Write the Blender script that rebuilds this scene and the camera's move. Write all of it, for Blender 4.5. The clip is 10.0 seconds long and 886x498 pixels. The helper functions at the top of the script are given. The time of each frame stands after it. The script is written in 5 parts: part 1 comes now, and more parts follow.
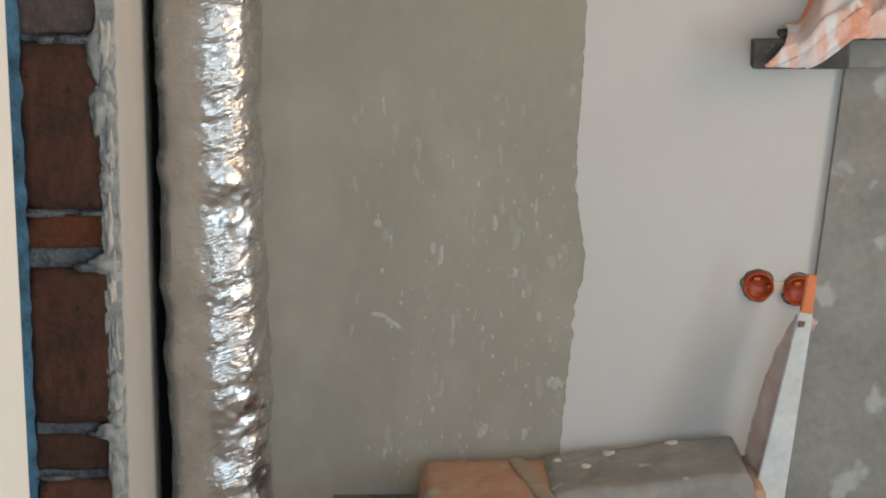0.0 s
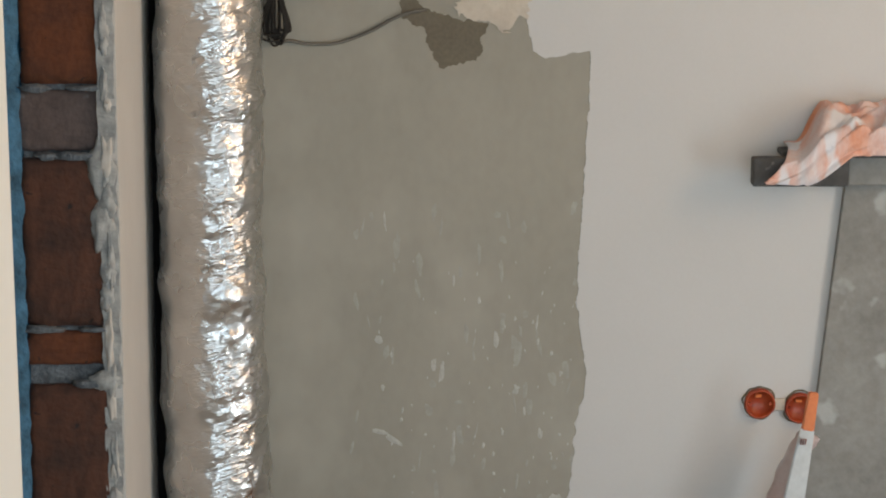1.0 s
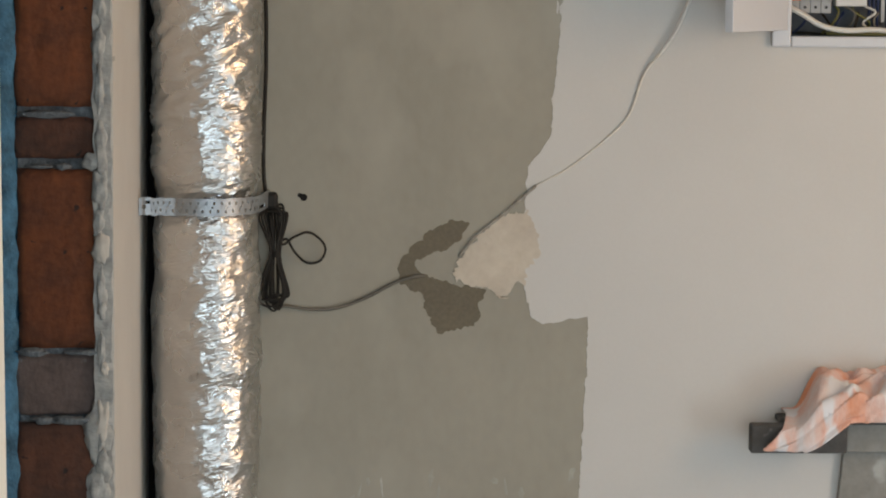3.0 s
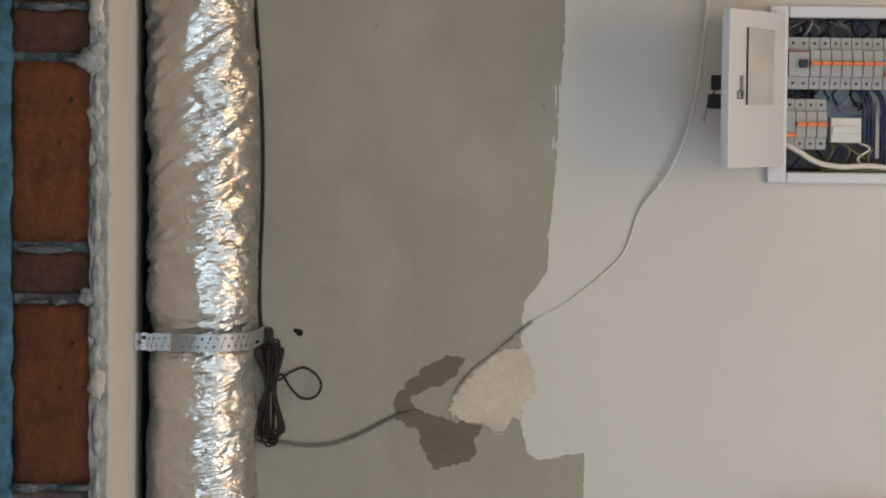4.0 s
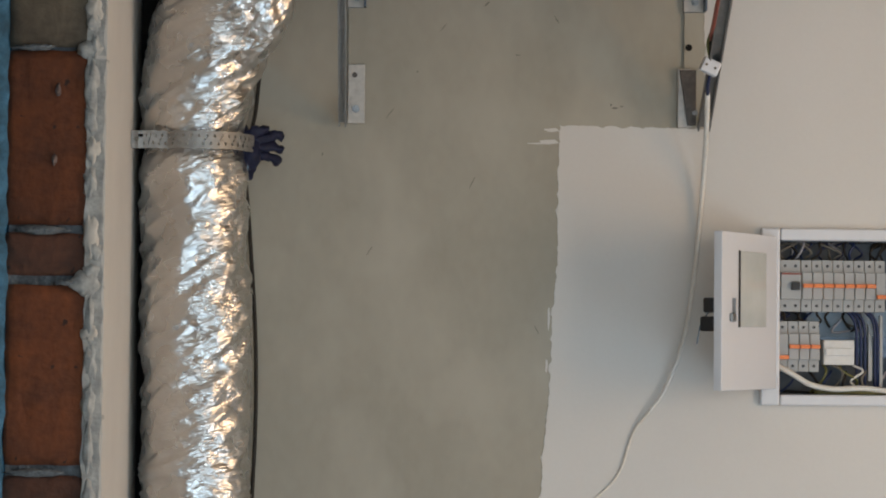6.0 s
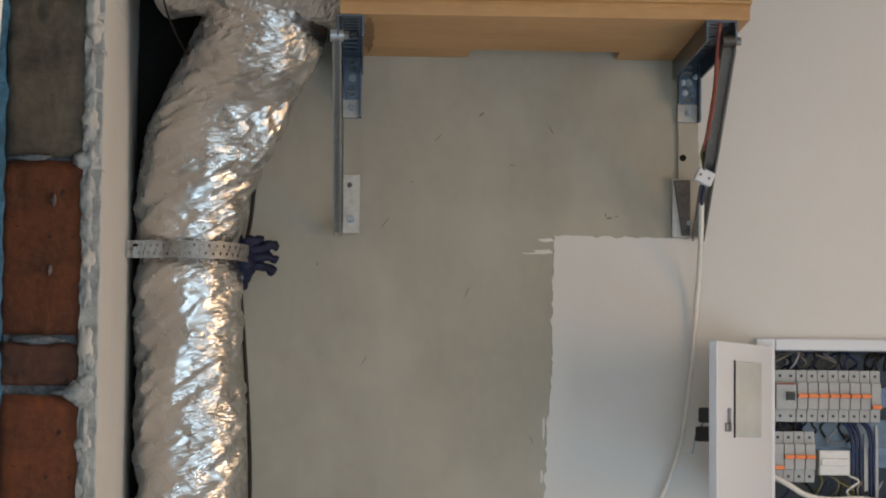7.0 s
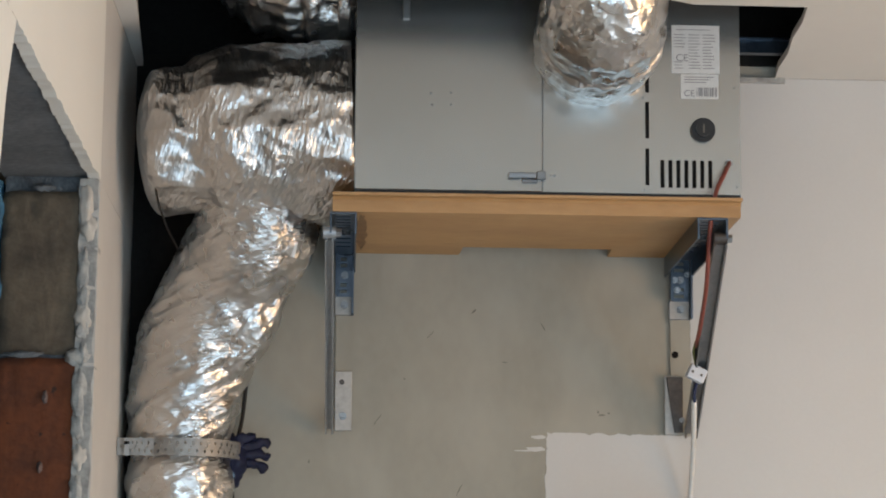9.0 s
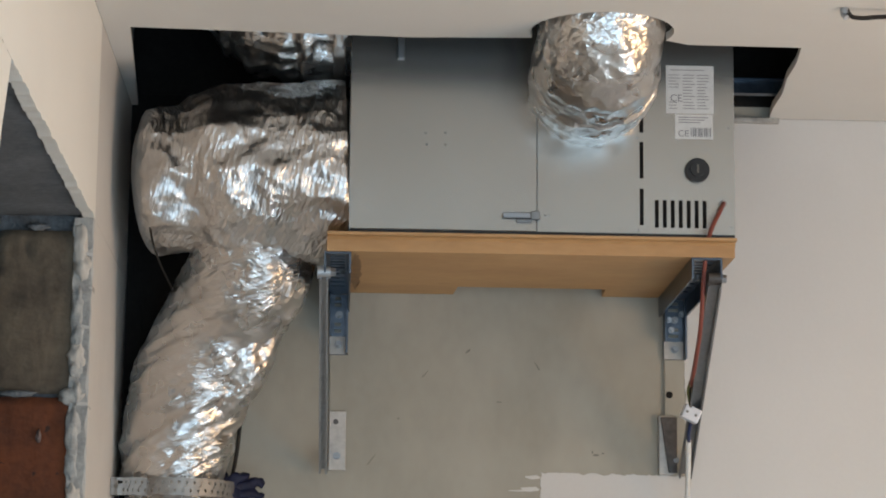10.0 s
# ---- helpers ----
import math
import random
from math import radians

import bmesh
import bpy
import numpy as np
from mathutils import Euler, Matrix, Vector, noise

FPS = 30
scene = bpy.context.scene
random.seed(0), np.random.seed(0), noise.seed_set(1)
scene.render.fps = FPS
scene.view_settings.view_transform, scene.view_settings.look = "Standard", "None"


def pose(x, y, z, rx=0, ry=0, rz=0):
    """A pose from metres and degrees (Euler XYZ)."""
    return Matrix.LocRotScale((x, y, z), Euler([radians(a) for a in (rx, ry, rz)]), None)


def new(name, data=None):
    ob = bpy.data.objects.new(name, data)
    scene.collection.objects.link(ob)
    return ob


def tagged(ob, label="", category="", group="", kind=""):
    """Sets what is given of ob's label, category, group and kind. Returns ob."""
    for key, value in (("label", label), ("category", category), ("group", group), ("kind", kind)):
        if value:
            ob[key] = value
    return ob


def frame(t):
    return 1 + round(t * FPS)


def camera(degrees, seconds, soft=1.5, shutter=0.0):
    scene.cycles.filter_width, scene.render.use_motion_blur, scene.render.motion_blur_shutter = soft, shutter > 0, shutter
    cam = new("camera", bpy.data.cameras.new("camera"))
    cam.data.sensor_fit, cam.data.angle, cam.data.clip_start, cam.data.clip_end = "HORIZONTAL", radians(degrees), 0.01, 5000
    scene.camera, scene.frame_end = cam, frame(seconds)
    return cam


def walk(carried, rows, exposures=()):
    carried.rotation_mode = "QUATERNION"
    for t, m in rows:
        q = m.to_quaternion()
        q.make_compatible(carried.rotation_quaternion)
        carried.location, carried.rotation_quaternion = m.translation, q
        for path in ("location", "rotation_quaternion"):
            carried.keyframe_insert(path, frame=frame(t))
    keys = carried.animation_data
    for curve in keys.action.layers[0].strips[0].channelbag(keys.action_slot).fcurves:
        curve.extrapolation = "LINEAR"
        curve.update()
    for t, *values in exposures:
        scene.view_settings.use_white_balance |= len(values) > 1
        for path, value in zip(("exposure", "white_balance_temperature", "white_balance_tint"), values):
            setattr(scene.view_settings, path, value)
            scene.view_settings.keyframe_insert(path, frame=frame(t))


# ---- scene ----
# ---- camera: it stands close to the left wall and tilts up (seconds, pitch, turn to the right, roll) ----
cam = camera(20.66, 10.0, soft=1.95)
EYE = 1.65
ROWS = [
    (0, -15.406, 1.868, 0.274),
    (0.5, -13.981, 1.821, 0.313),
    (1, -12.657, 1.830, 0.343),
    (1.5, -11.367, 1.823, 0.355),
    (2, -9.984, 1.815, 0.408),
    (2.5, -8.329, 1.830, 0.468),
    (3, -6.408, 1.842, 0.545),
    (4.5, -1.859, 1.910, 0.577),
    (5, -0.536, 1.929, 0.528),
    (6.5, 3.314, 2.068, 0.565),
    (7, 4.620, 2.115, 0.546),
    (7.5, 5.902, 2.150, 0.515),
    (8, 7.077, 2.177, 0.480),
    (8.5, 8.187, 2.221, 0.510),
    (9, 9.263, 2.257, 0.507),
    (9.5, 10.046, 2.265, 0.478),
    (10, 10.199, 2.383, 0.571),
]
walk(cam, [(t, pose(0, 0, EYE, 90 + pitch, 0, -turn) @ pose(0, 0, 0, 0, 0, roll)) for t, pitch, turn, roll in ROWS], exposures=[(0, -0.35, 7100, 13), (1.0, -0.38, 7150, 13), (2, -0.46, 7250, 13), (3, -0.49, 7250, 13), (4.5, -0.52, 7050, 12), (5.2, -0.47, 6950, 12), (6.5, -0.45, 6800, 12), (7.5, -0.40, 6700, 12), (8.1, -0.21, 6650, 12), (10, -0.20, 6650, 12)])

# ---- plan ----
D = 4.05          # back wall
XL, XR = -0.363, 2.1   # left and right wall
YN = -0.45        # wall behind the camera
ZC = 2.616        # board ceiling
ZS = 3.02         # slab above it
J0, J1 = 2.445, 3.50   # doorway in the left wall, along y
ZL = 2.318        # lintel
WT = 0.12         # half-brick wall

# ---- light ----
world = bpy.data.worlds.new("sky")
scene.world = world
world.use_nodes = True
wn = world.node_tree
sky = wn.nodes.new("ShaderNodeTexSky")
sky.sky_type, sky.sun_disc = "NISHITA", False
sky.sun_elevation, sky.sun_rotation = radians(35), radians(200)
wn.links.new(sky.outputs[0], wn.nodes["Background"].inputs[0])
wn.nodes["Background"].inputs[1].default_value = 0.12


def area(name, m, sx, sy, watts, colour):
    d = bpy.data.lights.new(name, "AREA")
    d.shape, d.size, d.size_y, d.energy, d.color = "RECTANGLE", sx, sy, watts, colour
    ob = new(name, d)
    ob.matrix_world = m
    return ob


WIN = (-0.33, 2.05, 0.06, 2.48)   # window in the wall behind the camera: x0, x1, z0, z1
SIDE = (2.1, 3.2, 0.1, 2.25)    # window in the right wall: y0, y1, z0, z1
area("window_daylight", pose((WIN[0] + WIN[1]) / 2, YN - 0.02, (WIN[2] + WIN[3]) / 2, 89, 0, 0), WIN[1] - WIN[0] - 0.1, WIN[3] - WIN[2] - 0.1, 64, (0.54, 0.78, 1.0))
# side window assumed out of view: two lamps, cool below and warm above
area("side_window_low", pose(XR + 0.02, SIDE[0] + 0.36, 0.52, 90, 0, 90), 0.55, 0.78, 20, (0.66, 0.84, 1.0))
area("side_window_high", pose(XR + 0.02, (SIDE[0] + SIDE[1]) / 2, 1.70, 90, 0, 90), SIDE[1] - SIDE[0] - 0.1, 1.0, 26, (1.0, 0.68, 0.40))


# ---- materials ----
def mat(name, colour, rough=0.7, metal=0.0, second=None, scale=12.0, bump=0.15, bscale=120.0, spots=None, spot_scale=30.0, spot_lo=0.62, rand=0.0, stretch=(1, 1, 1), dist=0.004, rvar=0.06, grain=0.3, spec=0.5, spot_soft=0.06):
    """Two scales of colour change, grain relief, and spots of a further colour."""
    m = bpy.data.materials.new(name)
    m.use_nodes = True
    n, l = m.node_tree.nodes, m.node_tree.links
    b = n["Principled BSDF"]
    b.inputs["Metallic"].default_value = metal
    b.inputs["Specular IOR Level"].default_value = spec
    geo = n.new("ShaderNodeTexCoord")
    mp = n.new("ShaderNodeMapping")
    mp.inputs["Scale"].default_value = stretch
    l.new(geo.outputs["Object"], mp.inputs[0])
    big = n.new("ShaderNodeTexNoise")
    big.inputs["Scale"].default_value, big.inputs["Detail"].default_value, big.inputs["Roughness"].default_value = scale, 6, 0.62
    l.new(mp.outputs[0], big.inputs[0])
    ramp = n.new("ShaderNodeValToRGB")
    second = second or tuple(c * 0.86 for c in colour)
    ramp.color_ramp.elements[0].position, ramp.color_ramp.elements[1].position = 0.32, 0.68
    ramp.color_ramp.elements[0].color, ramp.color_ramp.elements[1].color = (*second, 1), (*colour, 1)
    l.new(big.outputs[0], ramp.inputs[0])
    out = ramp.outputs[0]
    fine = n.new("ShaderNodeTexNoise")
    fine.inputs["Scale"].default_value, fine.inputs["Detail"].default_value = bscale, 4
    l.new(mp.outputs[0], fine.inputs[0])
    mix = n.new("ShaderNodeMix")
    mix.data_type, mix.blend_type = "RGBA", "SOFT_LIGHT"
    mix.inputs[0].default_value = grain
    l.new(out, mix.inputs[6])
    l.new(fine.outputs[0], mix.inputs[7])
    out = mix.outputs[2]
    if spots:
        sp = n.new("ShaderNodeTexNoise")
        sp.inputs["Scale"].default_value, sp.inputs["Detail"].default_value = spot_scale, 3
        l.new(mp.outputs[0], sp.inputs[0])
        sr = n.new("ShaderNodeValToRGB")
        sr.color_ramp.elements[0].position, sr.color_ramp.elements[1].position = spot_lo, spot_lo + spot_soft
        l.new(sp.outputs[0], sr.inputs[0])
        mx = n.new("ShaderNodeMix")
        mx.data_type = "RGBA"
        l.new(sr.outputs[0], mx.inputs[0])
        l.new(out, mx.inputs[6])
        mx.inputs[7].default_value = (*spots, 1)
        out = mx.outputs[2]
    if rand:
        oi = n.new("ShaderNodeObjectInfo")
        hs = n.new("ShaderNodeHueSaturation")
        mr = n.new("ShaderNodeMapRange")
        mr.inputs[3].default_value, mr.inputs[4].default_value = 1 - rand, 1 + rand
        l.new(oi.outputs["Random"], mr.inputs[0])
        l.new(mr.outputs[0], hs.inputs["Value"])
        l.new(out, hs.inputs["Color"])
        out = hs.outputs[0]
    l.new(out, b.inputs["Base Color"])
    rr = n.new("ShaderNodeMapRange")
    rr.inputs[3].default_value, rr.inputs[4].default_value = max(0.02, rough - rvar), min(1, rough + rvar)
    l.new(big.outputs[0], rr.inputs[0])
    l.new(rr.outputs[0], b.inputs["Roughness"])
    if bump:
        bp = n.new("ShaderNodeBump")
        bp.inputs["Strength"].default_value, bp.inputs["Distance"].default_value = bump, dist
        l.new(fine.outputs[0], bp.inputs["Height"])
        l.new(bp.outputs[0], b.inputs["Normal"])
    return m


def foil_material(name, layers, rough, colour, calm=0.35, tight=False):
    """Crumpled foil: flat facets with sharp creases in several sizes. layers are (size in metres, slope, stretch, turn)."""
    m = bpy.data.materials.new(name)
    m.use_nodes = True
    n, l = m.node_tree.nodes, m.node_tree.links
    b = n["Principled BSDF"]
    b.inputs["Metallic"].default_value = 1.0
    co = n.new("ShaderNodeTexCoord")
    wob = n.new("ShaderNodeTexNoise")
    wob.inputs["Scale"].default_value, wob.inputs["Detail"].default_value = 24.0, 2
    l.new(co.outputs["Object"], wob.inputs[0])
    big = n.new("ShaderNodeTexNoise")
    big.inputs["Scale"].default_value, big.inputs["Detail"].default_value = 11.0, 3
    l.new(co.outputs["Object"], big.inputs[0])
    # some stretches of the foil are creased hard, others lie almost smooth
    creased = n.new("ShaderNodeMapRange")
    creased.inputs[1].default_value, creased.inputs[2].default_value = 0.38, 0.58
    creased.inputs[3].default_value, creased.inputs[4].default_value = calm, 1.0
    l.new(big.outputs[0], creased.inputs[0])
    if tight:
        # wrapped tight, and so smooth, on the side next to the jamb
        sep = n.new("ShaderNodeSeparateXYZ")
        l.new(co.outputs["Object"], sep.inputs[0])
        side = n.new("ShaderNodeMapRange")
        side.inputs[1].default_value, side.inputs[2].default_value = -0.315, -0.245
        side.inputs[3].default_value, side.inputs[4].default_value = 0.40, 1.0
        l.new(sep.outputs[0], side.inputs[0])
        both = n.new("ShaderNodeMath")
        both.operation = "MULTIPLY"
        l.new(creased.outputs[0], both.inputs[0])
        l.new(side.outputs[0], both.inputs[1])
        creased = both
    warp = n.new("ShaderNodeVectorMath")
    warp.operation = "MULTIPLY_ADD"
    l.new(wob.outputs["Color"], warp.inputs[0])
    warp.inputs[1].default_value = (0.012, 0.012, 0.012)
    l.new(co.outputs["Object"], warp.inputs[2])
    last = None
    for size, slope, stretch, turn in layers:
        mp = n.new("ShaderNodeMapping")
        mp.vector_type = "TEXTURE"
        mp.inputs["Scale"].default_value = [size * k for k in stretch]
        mp.inputs["Rotation"].default_value = turn
        l.new(warp.outputs[0], mp.inputs[0])
        v = n.new("ShaderNodeTexVoronoi")
        v.distance = "MANHATTAN"
        v.inputs["Scale"].default_value = 1.0
        l.new(mp.outputs[0], v.inputs["Vector"])
        hgt = n.new("ShaderNodeMath")
        hgt.operation = "MULTIPLY"
        l.new(v.outputs["Distance"], hgt.inputs[0])
        l.new(creased.outputs[0], hgt.inputs[1])
        bp = n.new("ShaderNodeBump")
        bp.inputs["Strength"].default_value, bp.inputs["Distance"].default_value = 1.0, size * slope
        l.new(hgt.outputs[0], bp.inputs["Height"])
        if last:
            l.new(last.outputs[0], bp.inputs["Normal"])
        last = bp
    l.new(last.outputs[0], b.inputs["Normal"])
    rr = n.new("ShaderNodeMapRange")
    rr.inputs[3].default_value, rr.inputs[4].default_value = rough - 0.06, rough + 0.10
    l.new(wob.outputs[0], rr.inputs[0])
    l.new(rr.outputs[0], b.inputs["Roughness"])
    dull = n.new("ShaderNodeValToRGB")
    dull.color_ramp.elements[0].position, dull.color_ramp.elements[1].position = 0.35, 0.6
    dull.color_ramp.elements[0].color, dull.color_ramp.elements[1].color = (*[c * 0.84 for c in colour], 1), (*colour, 1)
    l.new(big.outputs[0], dull.inputs[0])
    l.new(dull.outputs[0], b.inputs["Base Color"])
    return m


PAINT = mat("white_wall_paint", (0.60, 0.582, 0.558), 0.75, second=(0.57, 0.552, 0.527), scale=2.5, bump=0.03, bscale=160, dist=0.002, grain=0.05)
CEILING = mat("white_ceiling_paint", (0.70, 0.666, 0.615), 0.8, second=(0.66, 0.626, 0.576), scale=3, bump=0.03, bscale=180, dist=0.002, grain=0.05)
CREAM = mat("cream_wall_paint", (0.80, 0.76, 0.69), 0.7, second=(0.77, 0.73, 0.66), scale=3, bump=0.03, bscale=200, dist=0.002, grain=0.05)
PUTTY = mat("white_putty", (0.57, 0.515, 0.45), 0.8, second=(0.52, 0.465, 0.405), scale=25, bump=0.2, bscale=90, dist=0.004)
CEMENT = mat("grey_cement_plaster", (0.352, 0.328, 0.274), 0.85, second=(0.304, 0.283, 0.235), scale=3.4, bump=0.08, bscale=55, stretch=(1.2, 1, 0.8), dist=0.003, grain=0.10, spots=(0.395, 0.370, 0.312), spot_scale=6, spot_lo=0.50, spot_soft=0.26)
DAMP = mat("damp_plaster", (0.155, 0.130, 0.090), 0.75, second=(0.135, 0.112, 0.078), scale=14, bump=0.15, bscale=160)
FILLER = mat("fresh_filler", (0.60, 0.53, 0.44), 0.85, second=(0.50, 0.43, 0.355), scale=14, bump=0.35, bscale=60, dist=0.006)
BRICK = mat("red_brick", (0.215, 0.060, 0.020), 0.9, second=(0.100, 0.033, 0.016), scale=14, bump=0.45, bscale=90, dist=0.004, spots=(0.045, 0.022, 0.015), spot_scale=62, spot_lo=0.665, rand=0.14, grain=0.45)
DARK_BRICK = mat("dark_red_brick", (0.150, 0.053, 0.028), 0.9, second=(0.050, 0.026, 0.019), scale=11, bump=0.5, bscale=80, dist=0.005, spots=(0.030, 0.020, 0.016), spot_scale=48, spot_lo=0.66, rand=0.22)
YELLOW_BRICK = mat("buff_brick", (0.195, 0.150, 0.102), 0.9, second=(0.068, 0.052, 0.038), scale=10, bump=0.4, bscale=90, dist=0.005, spots=(0.05, 0.04, 0.032), spot_scale=12, spot_lo=0.62, rand=0.1)
DARK_STEEL = mat("tarnished_steel", (0.10, 0.085, 0.075), 0.45, metal=0.6, second=(0.05, 0.042, 0.038), scale=30, bump=0.2)
MORTAR = mat("grey_mortar", (0.20, 0.215, 0.225), 0.95, second=(0.085, 0.09, 0.095), scale=35, bump=0.8, bscale=140, dist=0.006)
CONCRETE = mat("grey_concrete", (0.175, 0.180, 0.185), 0.9, second=(0.10, 0.104, 0.108), scale=10, bump=0.4, bscale=90)
BLUE = mat("blue_painted_render", (0.065, 0.195, 0.31), 0.8, second=(0.022, 0.075, 0.115), scale=30, bump=0.8, bscale=90, dist=0.006)
FLOOR = mat("grey_screed", (0.54, 0.51, 0.465), 0.85, second=(0.46, 0.435, 0.395), scale=6, bump=0.3, bscale=90)
FOIL = foil_material("crinkled_foil", [(0.024, 0.05, (1, 1, 0.6), (0.3, 0.5, 0.2)), (0.0085, 0.14, (2.2, 2.2, 0.6), (0.0, -0.28, 0.0)), (0.0045, 0.10, (1.8, 1.8, 0.7), (0.1, 0.22, 0.1))], 0.26, (0.72, 0.70, 0.68), 0.22, tight=True)
FOIL_SOFT = foil_material("loosely_crumpled_foil", [(0.034, 0.11, (1, 1, 0.9), (0.4, 0.5, 0.2)), (0.013, 0.12, (1.2, 1.2, 0.8), (-0.3, -0.45, 0.5)), (0.006, 0.06, (1, 1, 1), (0.6, 0.2, 0.4))], 0.27, (0.72, 0.70, 0.68), 0.30)
FOIL_BIG = foil_material("smooth_wrapped_foil", [(0.045, 0.08, (0.8, 0.8, 1.3), (0.2, 0.35, 0.1)), (0.014, 0.13, (0.5, 1.0, 2.2), (-0.1, 0.15, 0.4)), (0.006, 0.07, (0.7, 1, 1.8), (0.3, -0.1, 0.1))], 0.32, (0.72, 0.70, 0.68), 0.25)
GALV = mat("galvanised_sheet", (0.47, 0.458, 0.428), 0.26, 0.9, second=(0.43, 0.42, 0.395), scale=4, bump=0.008, bscale=120, grain=0.05)
GALV_DARK = mat("galvanised_edge", (0.27, 0.275, 0.28), 0.4, 0.85, bump=0.05)
PALE_STEEL = mat("dull_pale_steel", (0.47, 0.435, 0.395), 0.5, 0.35, second=(0.38, 0.35, 0.32), scale=30, bump=0.05)
LIP = mat("broken_plaster", (0.52, 0.50, 0.46), 0.95, second=(0.27, 0.26, 0.245), scale=45, bump=0.5, bscale=110, dist=0.004, grain=0.15)
ZINC = mat("zinc_plated_steel", (0.12, 0.145, 0.18), 0.33, 1.0, second=(0.065, 0.08, 0.10), scale=40, bump=0.05)
BLACK = mat("black_plastic", (0.012, 0.012, 0.013), 0.5, bump=0.05)
# near-black, put on wherever only shade would be seen
DARK = mat("shade_black", (0.018, 0.017, 0.016), 0.95, bump=0.1, spec=0.05)
STRAP = mat("galvanised_strap", (0.42, 0.44, 0.46), 0.45, 0.8, second=(0.34, 0.36, 0.38), scale=40, bump=0.05)
DULL_STRAP = mat("dull_strap", (0.34, 0.325, 0.305), 0.5, 0.7, second=(0.26, 0.25, 0.235), scale=40, bump=0.05)
EMBED = mat("plastered_cable", (0.34, 0.315, 0.27), 0.8, second=(0.20, 0.18, 0.15), scale=60, bump=0.3)
WOOD = mat("pine_board", (0.50, 0.292, 0.128), 0.55, second=(0.40, 0.22, 0.088), scale=5, bump=0.10, bscale=45, stretch=(0.9, 2.6, 2.6), spots=(0.25, 0.13, 0.05), spot_scale=4.0, spot_lo=0.66, grain=0.2)
WHITE_PLASTIC = mat("white_plastic", (0.60, 0.61, 0.645), 0.4, second=(0.575, 0.585, 0.615), scale=6, bump=0.01, grain=0.06)
GREY_PLASTIC = mat("light_grey_plastic", (0.335, 0.34, 0.34), 0.45, second=(0.305, 0.31, 0.31), bump=0.01, grain=0.1)
ORANGE = mat("orange_plastic", (0.75, 0.20, 0.05), 0.45, bump=0.03)
RED_BOX = mat("red_socket_box", (0.44, 0.070, 0.016), 0.4, second=(0.27, 0.030, 0.009), scale=30, bump=0.1)
PAPER = mat("white_label_paper", (0.62, 0.62, 0.61), 0.6, second=(0.57, 0.57, 0.56), bump=0.02)
INK = mat("grey_print", (0.22, 0.22, 0.23), 0.7, bump=0.0)
WHITE_CABLE = mat("white_cable_sheath", (0.66, 0.64, 0.60), 0.5, second=(0.58, 0.56, 0.52), bump=0.05)
DUSTY_CABLE = mat("stained_cable", (0.72, 0.675, 0.60), 0.7, second=(0.55, 0.51, 0.45), scale=25, bump=0.2)
BLACK_CABLE = mat("black_cable_sheath", (0.022, 0.018, 0.014), 0.6, bump=0.05, spec=0.25)
GREY_CABLE = mat("dusty_cable", (0.16, 0.145, 0.12), 0.7, second=(0.10, 0.09, 0.075), bump=0.1)
RED_CABLE = mat("red_brown_cable", (0.21, 0.045, 0.028), 0.5, bump=0.05)
INSIDE = mat("blue_grey_box", (0.11, 0.13, 0.155), 0.6, bump=0.05)
CONDUIT = mat("grey_conduit", (0.30, 0.30, 0.33), 0.55, bump=0.05)
BLUE_WIRE = mat("blue_wire", (0.008, 0.02, 0.075), 0.5, bump=0.0)
YELLOW_WIRE = mat("yellow_wire", (0.12, 0.115, 0.03), 0.5, bump=0.0)


RUBBER = mat("dark_blue_rubber", (0.015, 0.018, 0.045), 0.55, second=(0.010, 0.012, 0.030), scale=40, bump=0.3, bscale=80, spec=0.2)
SACK = mat("orange_printed_paper", (0.50, 0.265, 0.165), 0.75, second=(0.43, 0.27, 0.19), scale=9, bump=0.3, bscale=70, spots=(0.42, 0.38, 0.33), spot_scale=14, spot_lo=0.62)
TAN = mat("tan_paper", (0.40, 0.31, 0.225), 0.8, second=(0.30, 0.23, 0.165), scale=14, bump=0.2, bscale=60)
DUSTY = mat("dusty_grey_paper", (0.33, 0.32, 0.30), 0.85, second=(0.24, 0.23, 0.21), scale=9, bump=0.4, bscale=60, spots=(0.55, 0.54, 0.52), spot_scale=20, spot_lo=0.66)
SPLASHED = mat("cement_splashed_panel", (0.30, 0.29, 0.265), 0.85, second=(0.22, 0.21, 0.19), scale=7, bump=0.3, bscale=70, spots=(0.42, 0.42, 0.40), spot_scale=11, spot_lo=0.63)
PLANK = mat("dirty_dark_plank", (0.09, 0.085, 0.08), 0.8, second=(0.04, 0.04, 0.04), scale=22, bump=0.4, bscale=60, spots=(0.25, 0.24, 0.23), spot_scale=18, spot_lo=0.62)
RAG = mat("orange_striped_cloth", (0.72, 0.67, 0.67), 0.95, second=(0.74, 0.30, 0.17), scale=13, bump=0.4, bscale=250, stretch=(1.1, 1.0, 0.35), spots=(0.74, 0.72, 0.74), spot_scale=16, spot_lo=0.52)
FILM = mat("pinkish_plastic_film", (0.56, 0.47, 0.45), 0.30, second=(0.46, 0.32, 0.29), scale=12, bump=0.5, bscale=45, dist=0.008)
STICK = mat("white_straightedge", (0.60, 0.62, 0.62), 0.5, second=(0.48, 0.49, 0.48), scale=16, bump=0.2, bscale=80)
SPLASH = mat("dried_white_splash", (0.50, 0.49, 0.455), 0.8, second=(0.39, 0.38, 0.345), scale=60, bump=0.3, bscale=200)
STREAK = mat("rubbed_lime", (0.385, 0.372, 0.330), 0.85, second=(0.345, 0.332, 0.290), scale=50, bump=0.1, bscale=90)
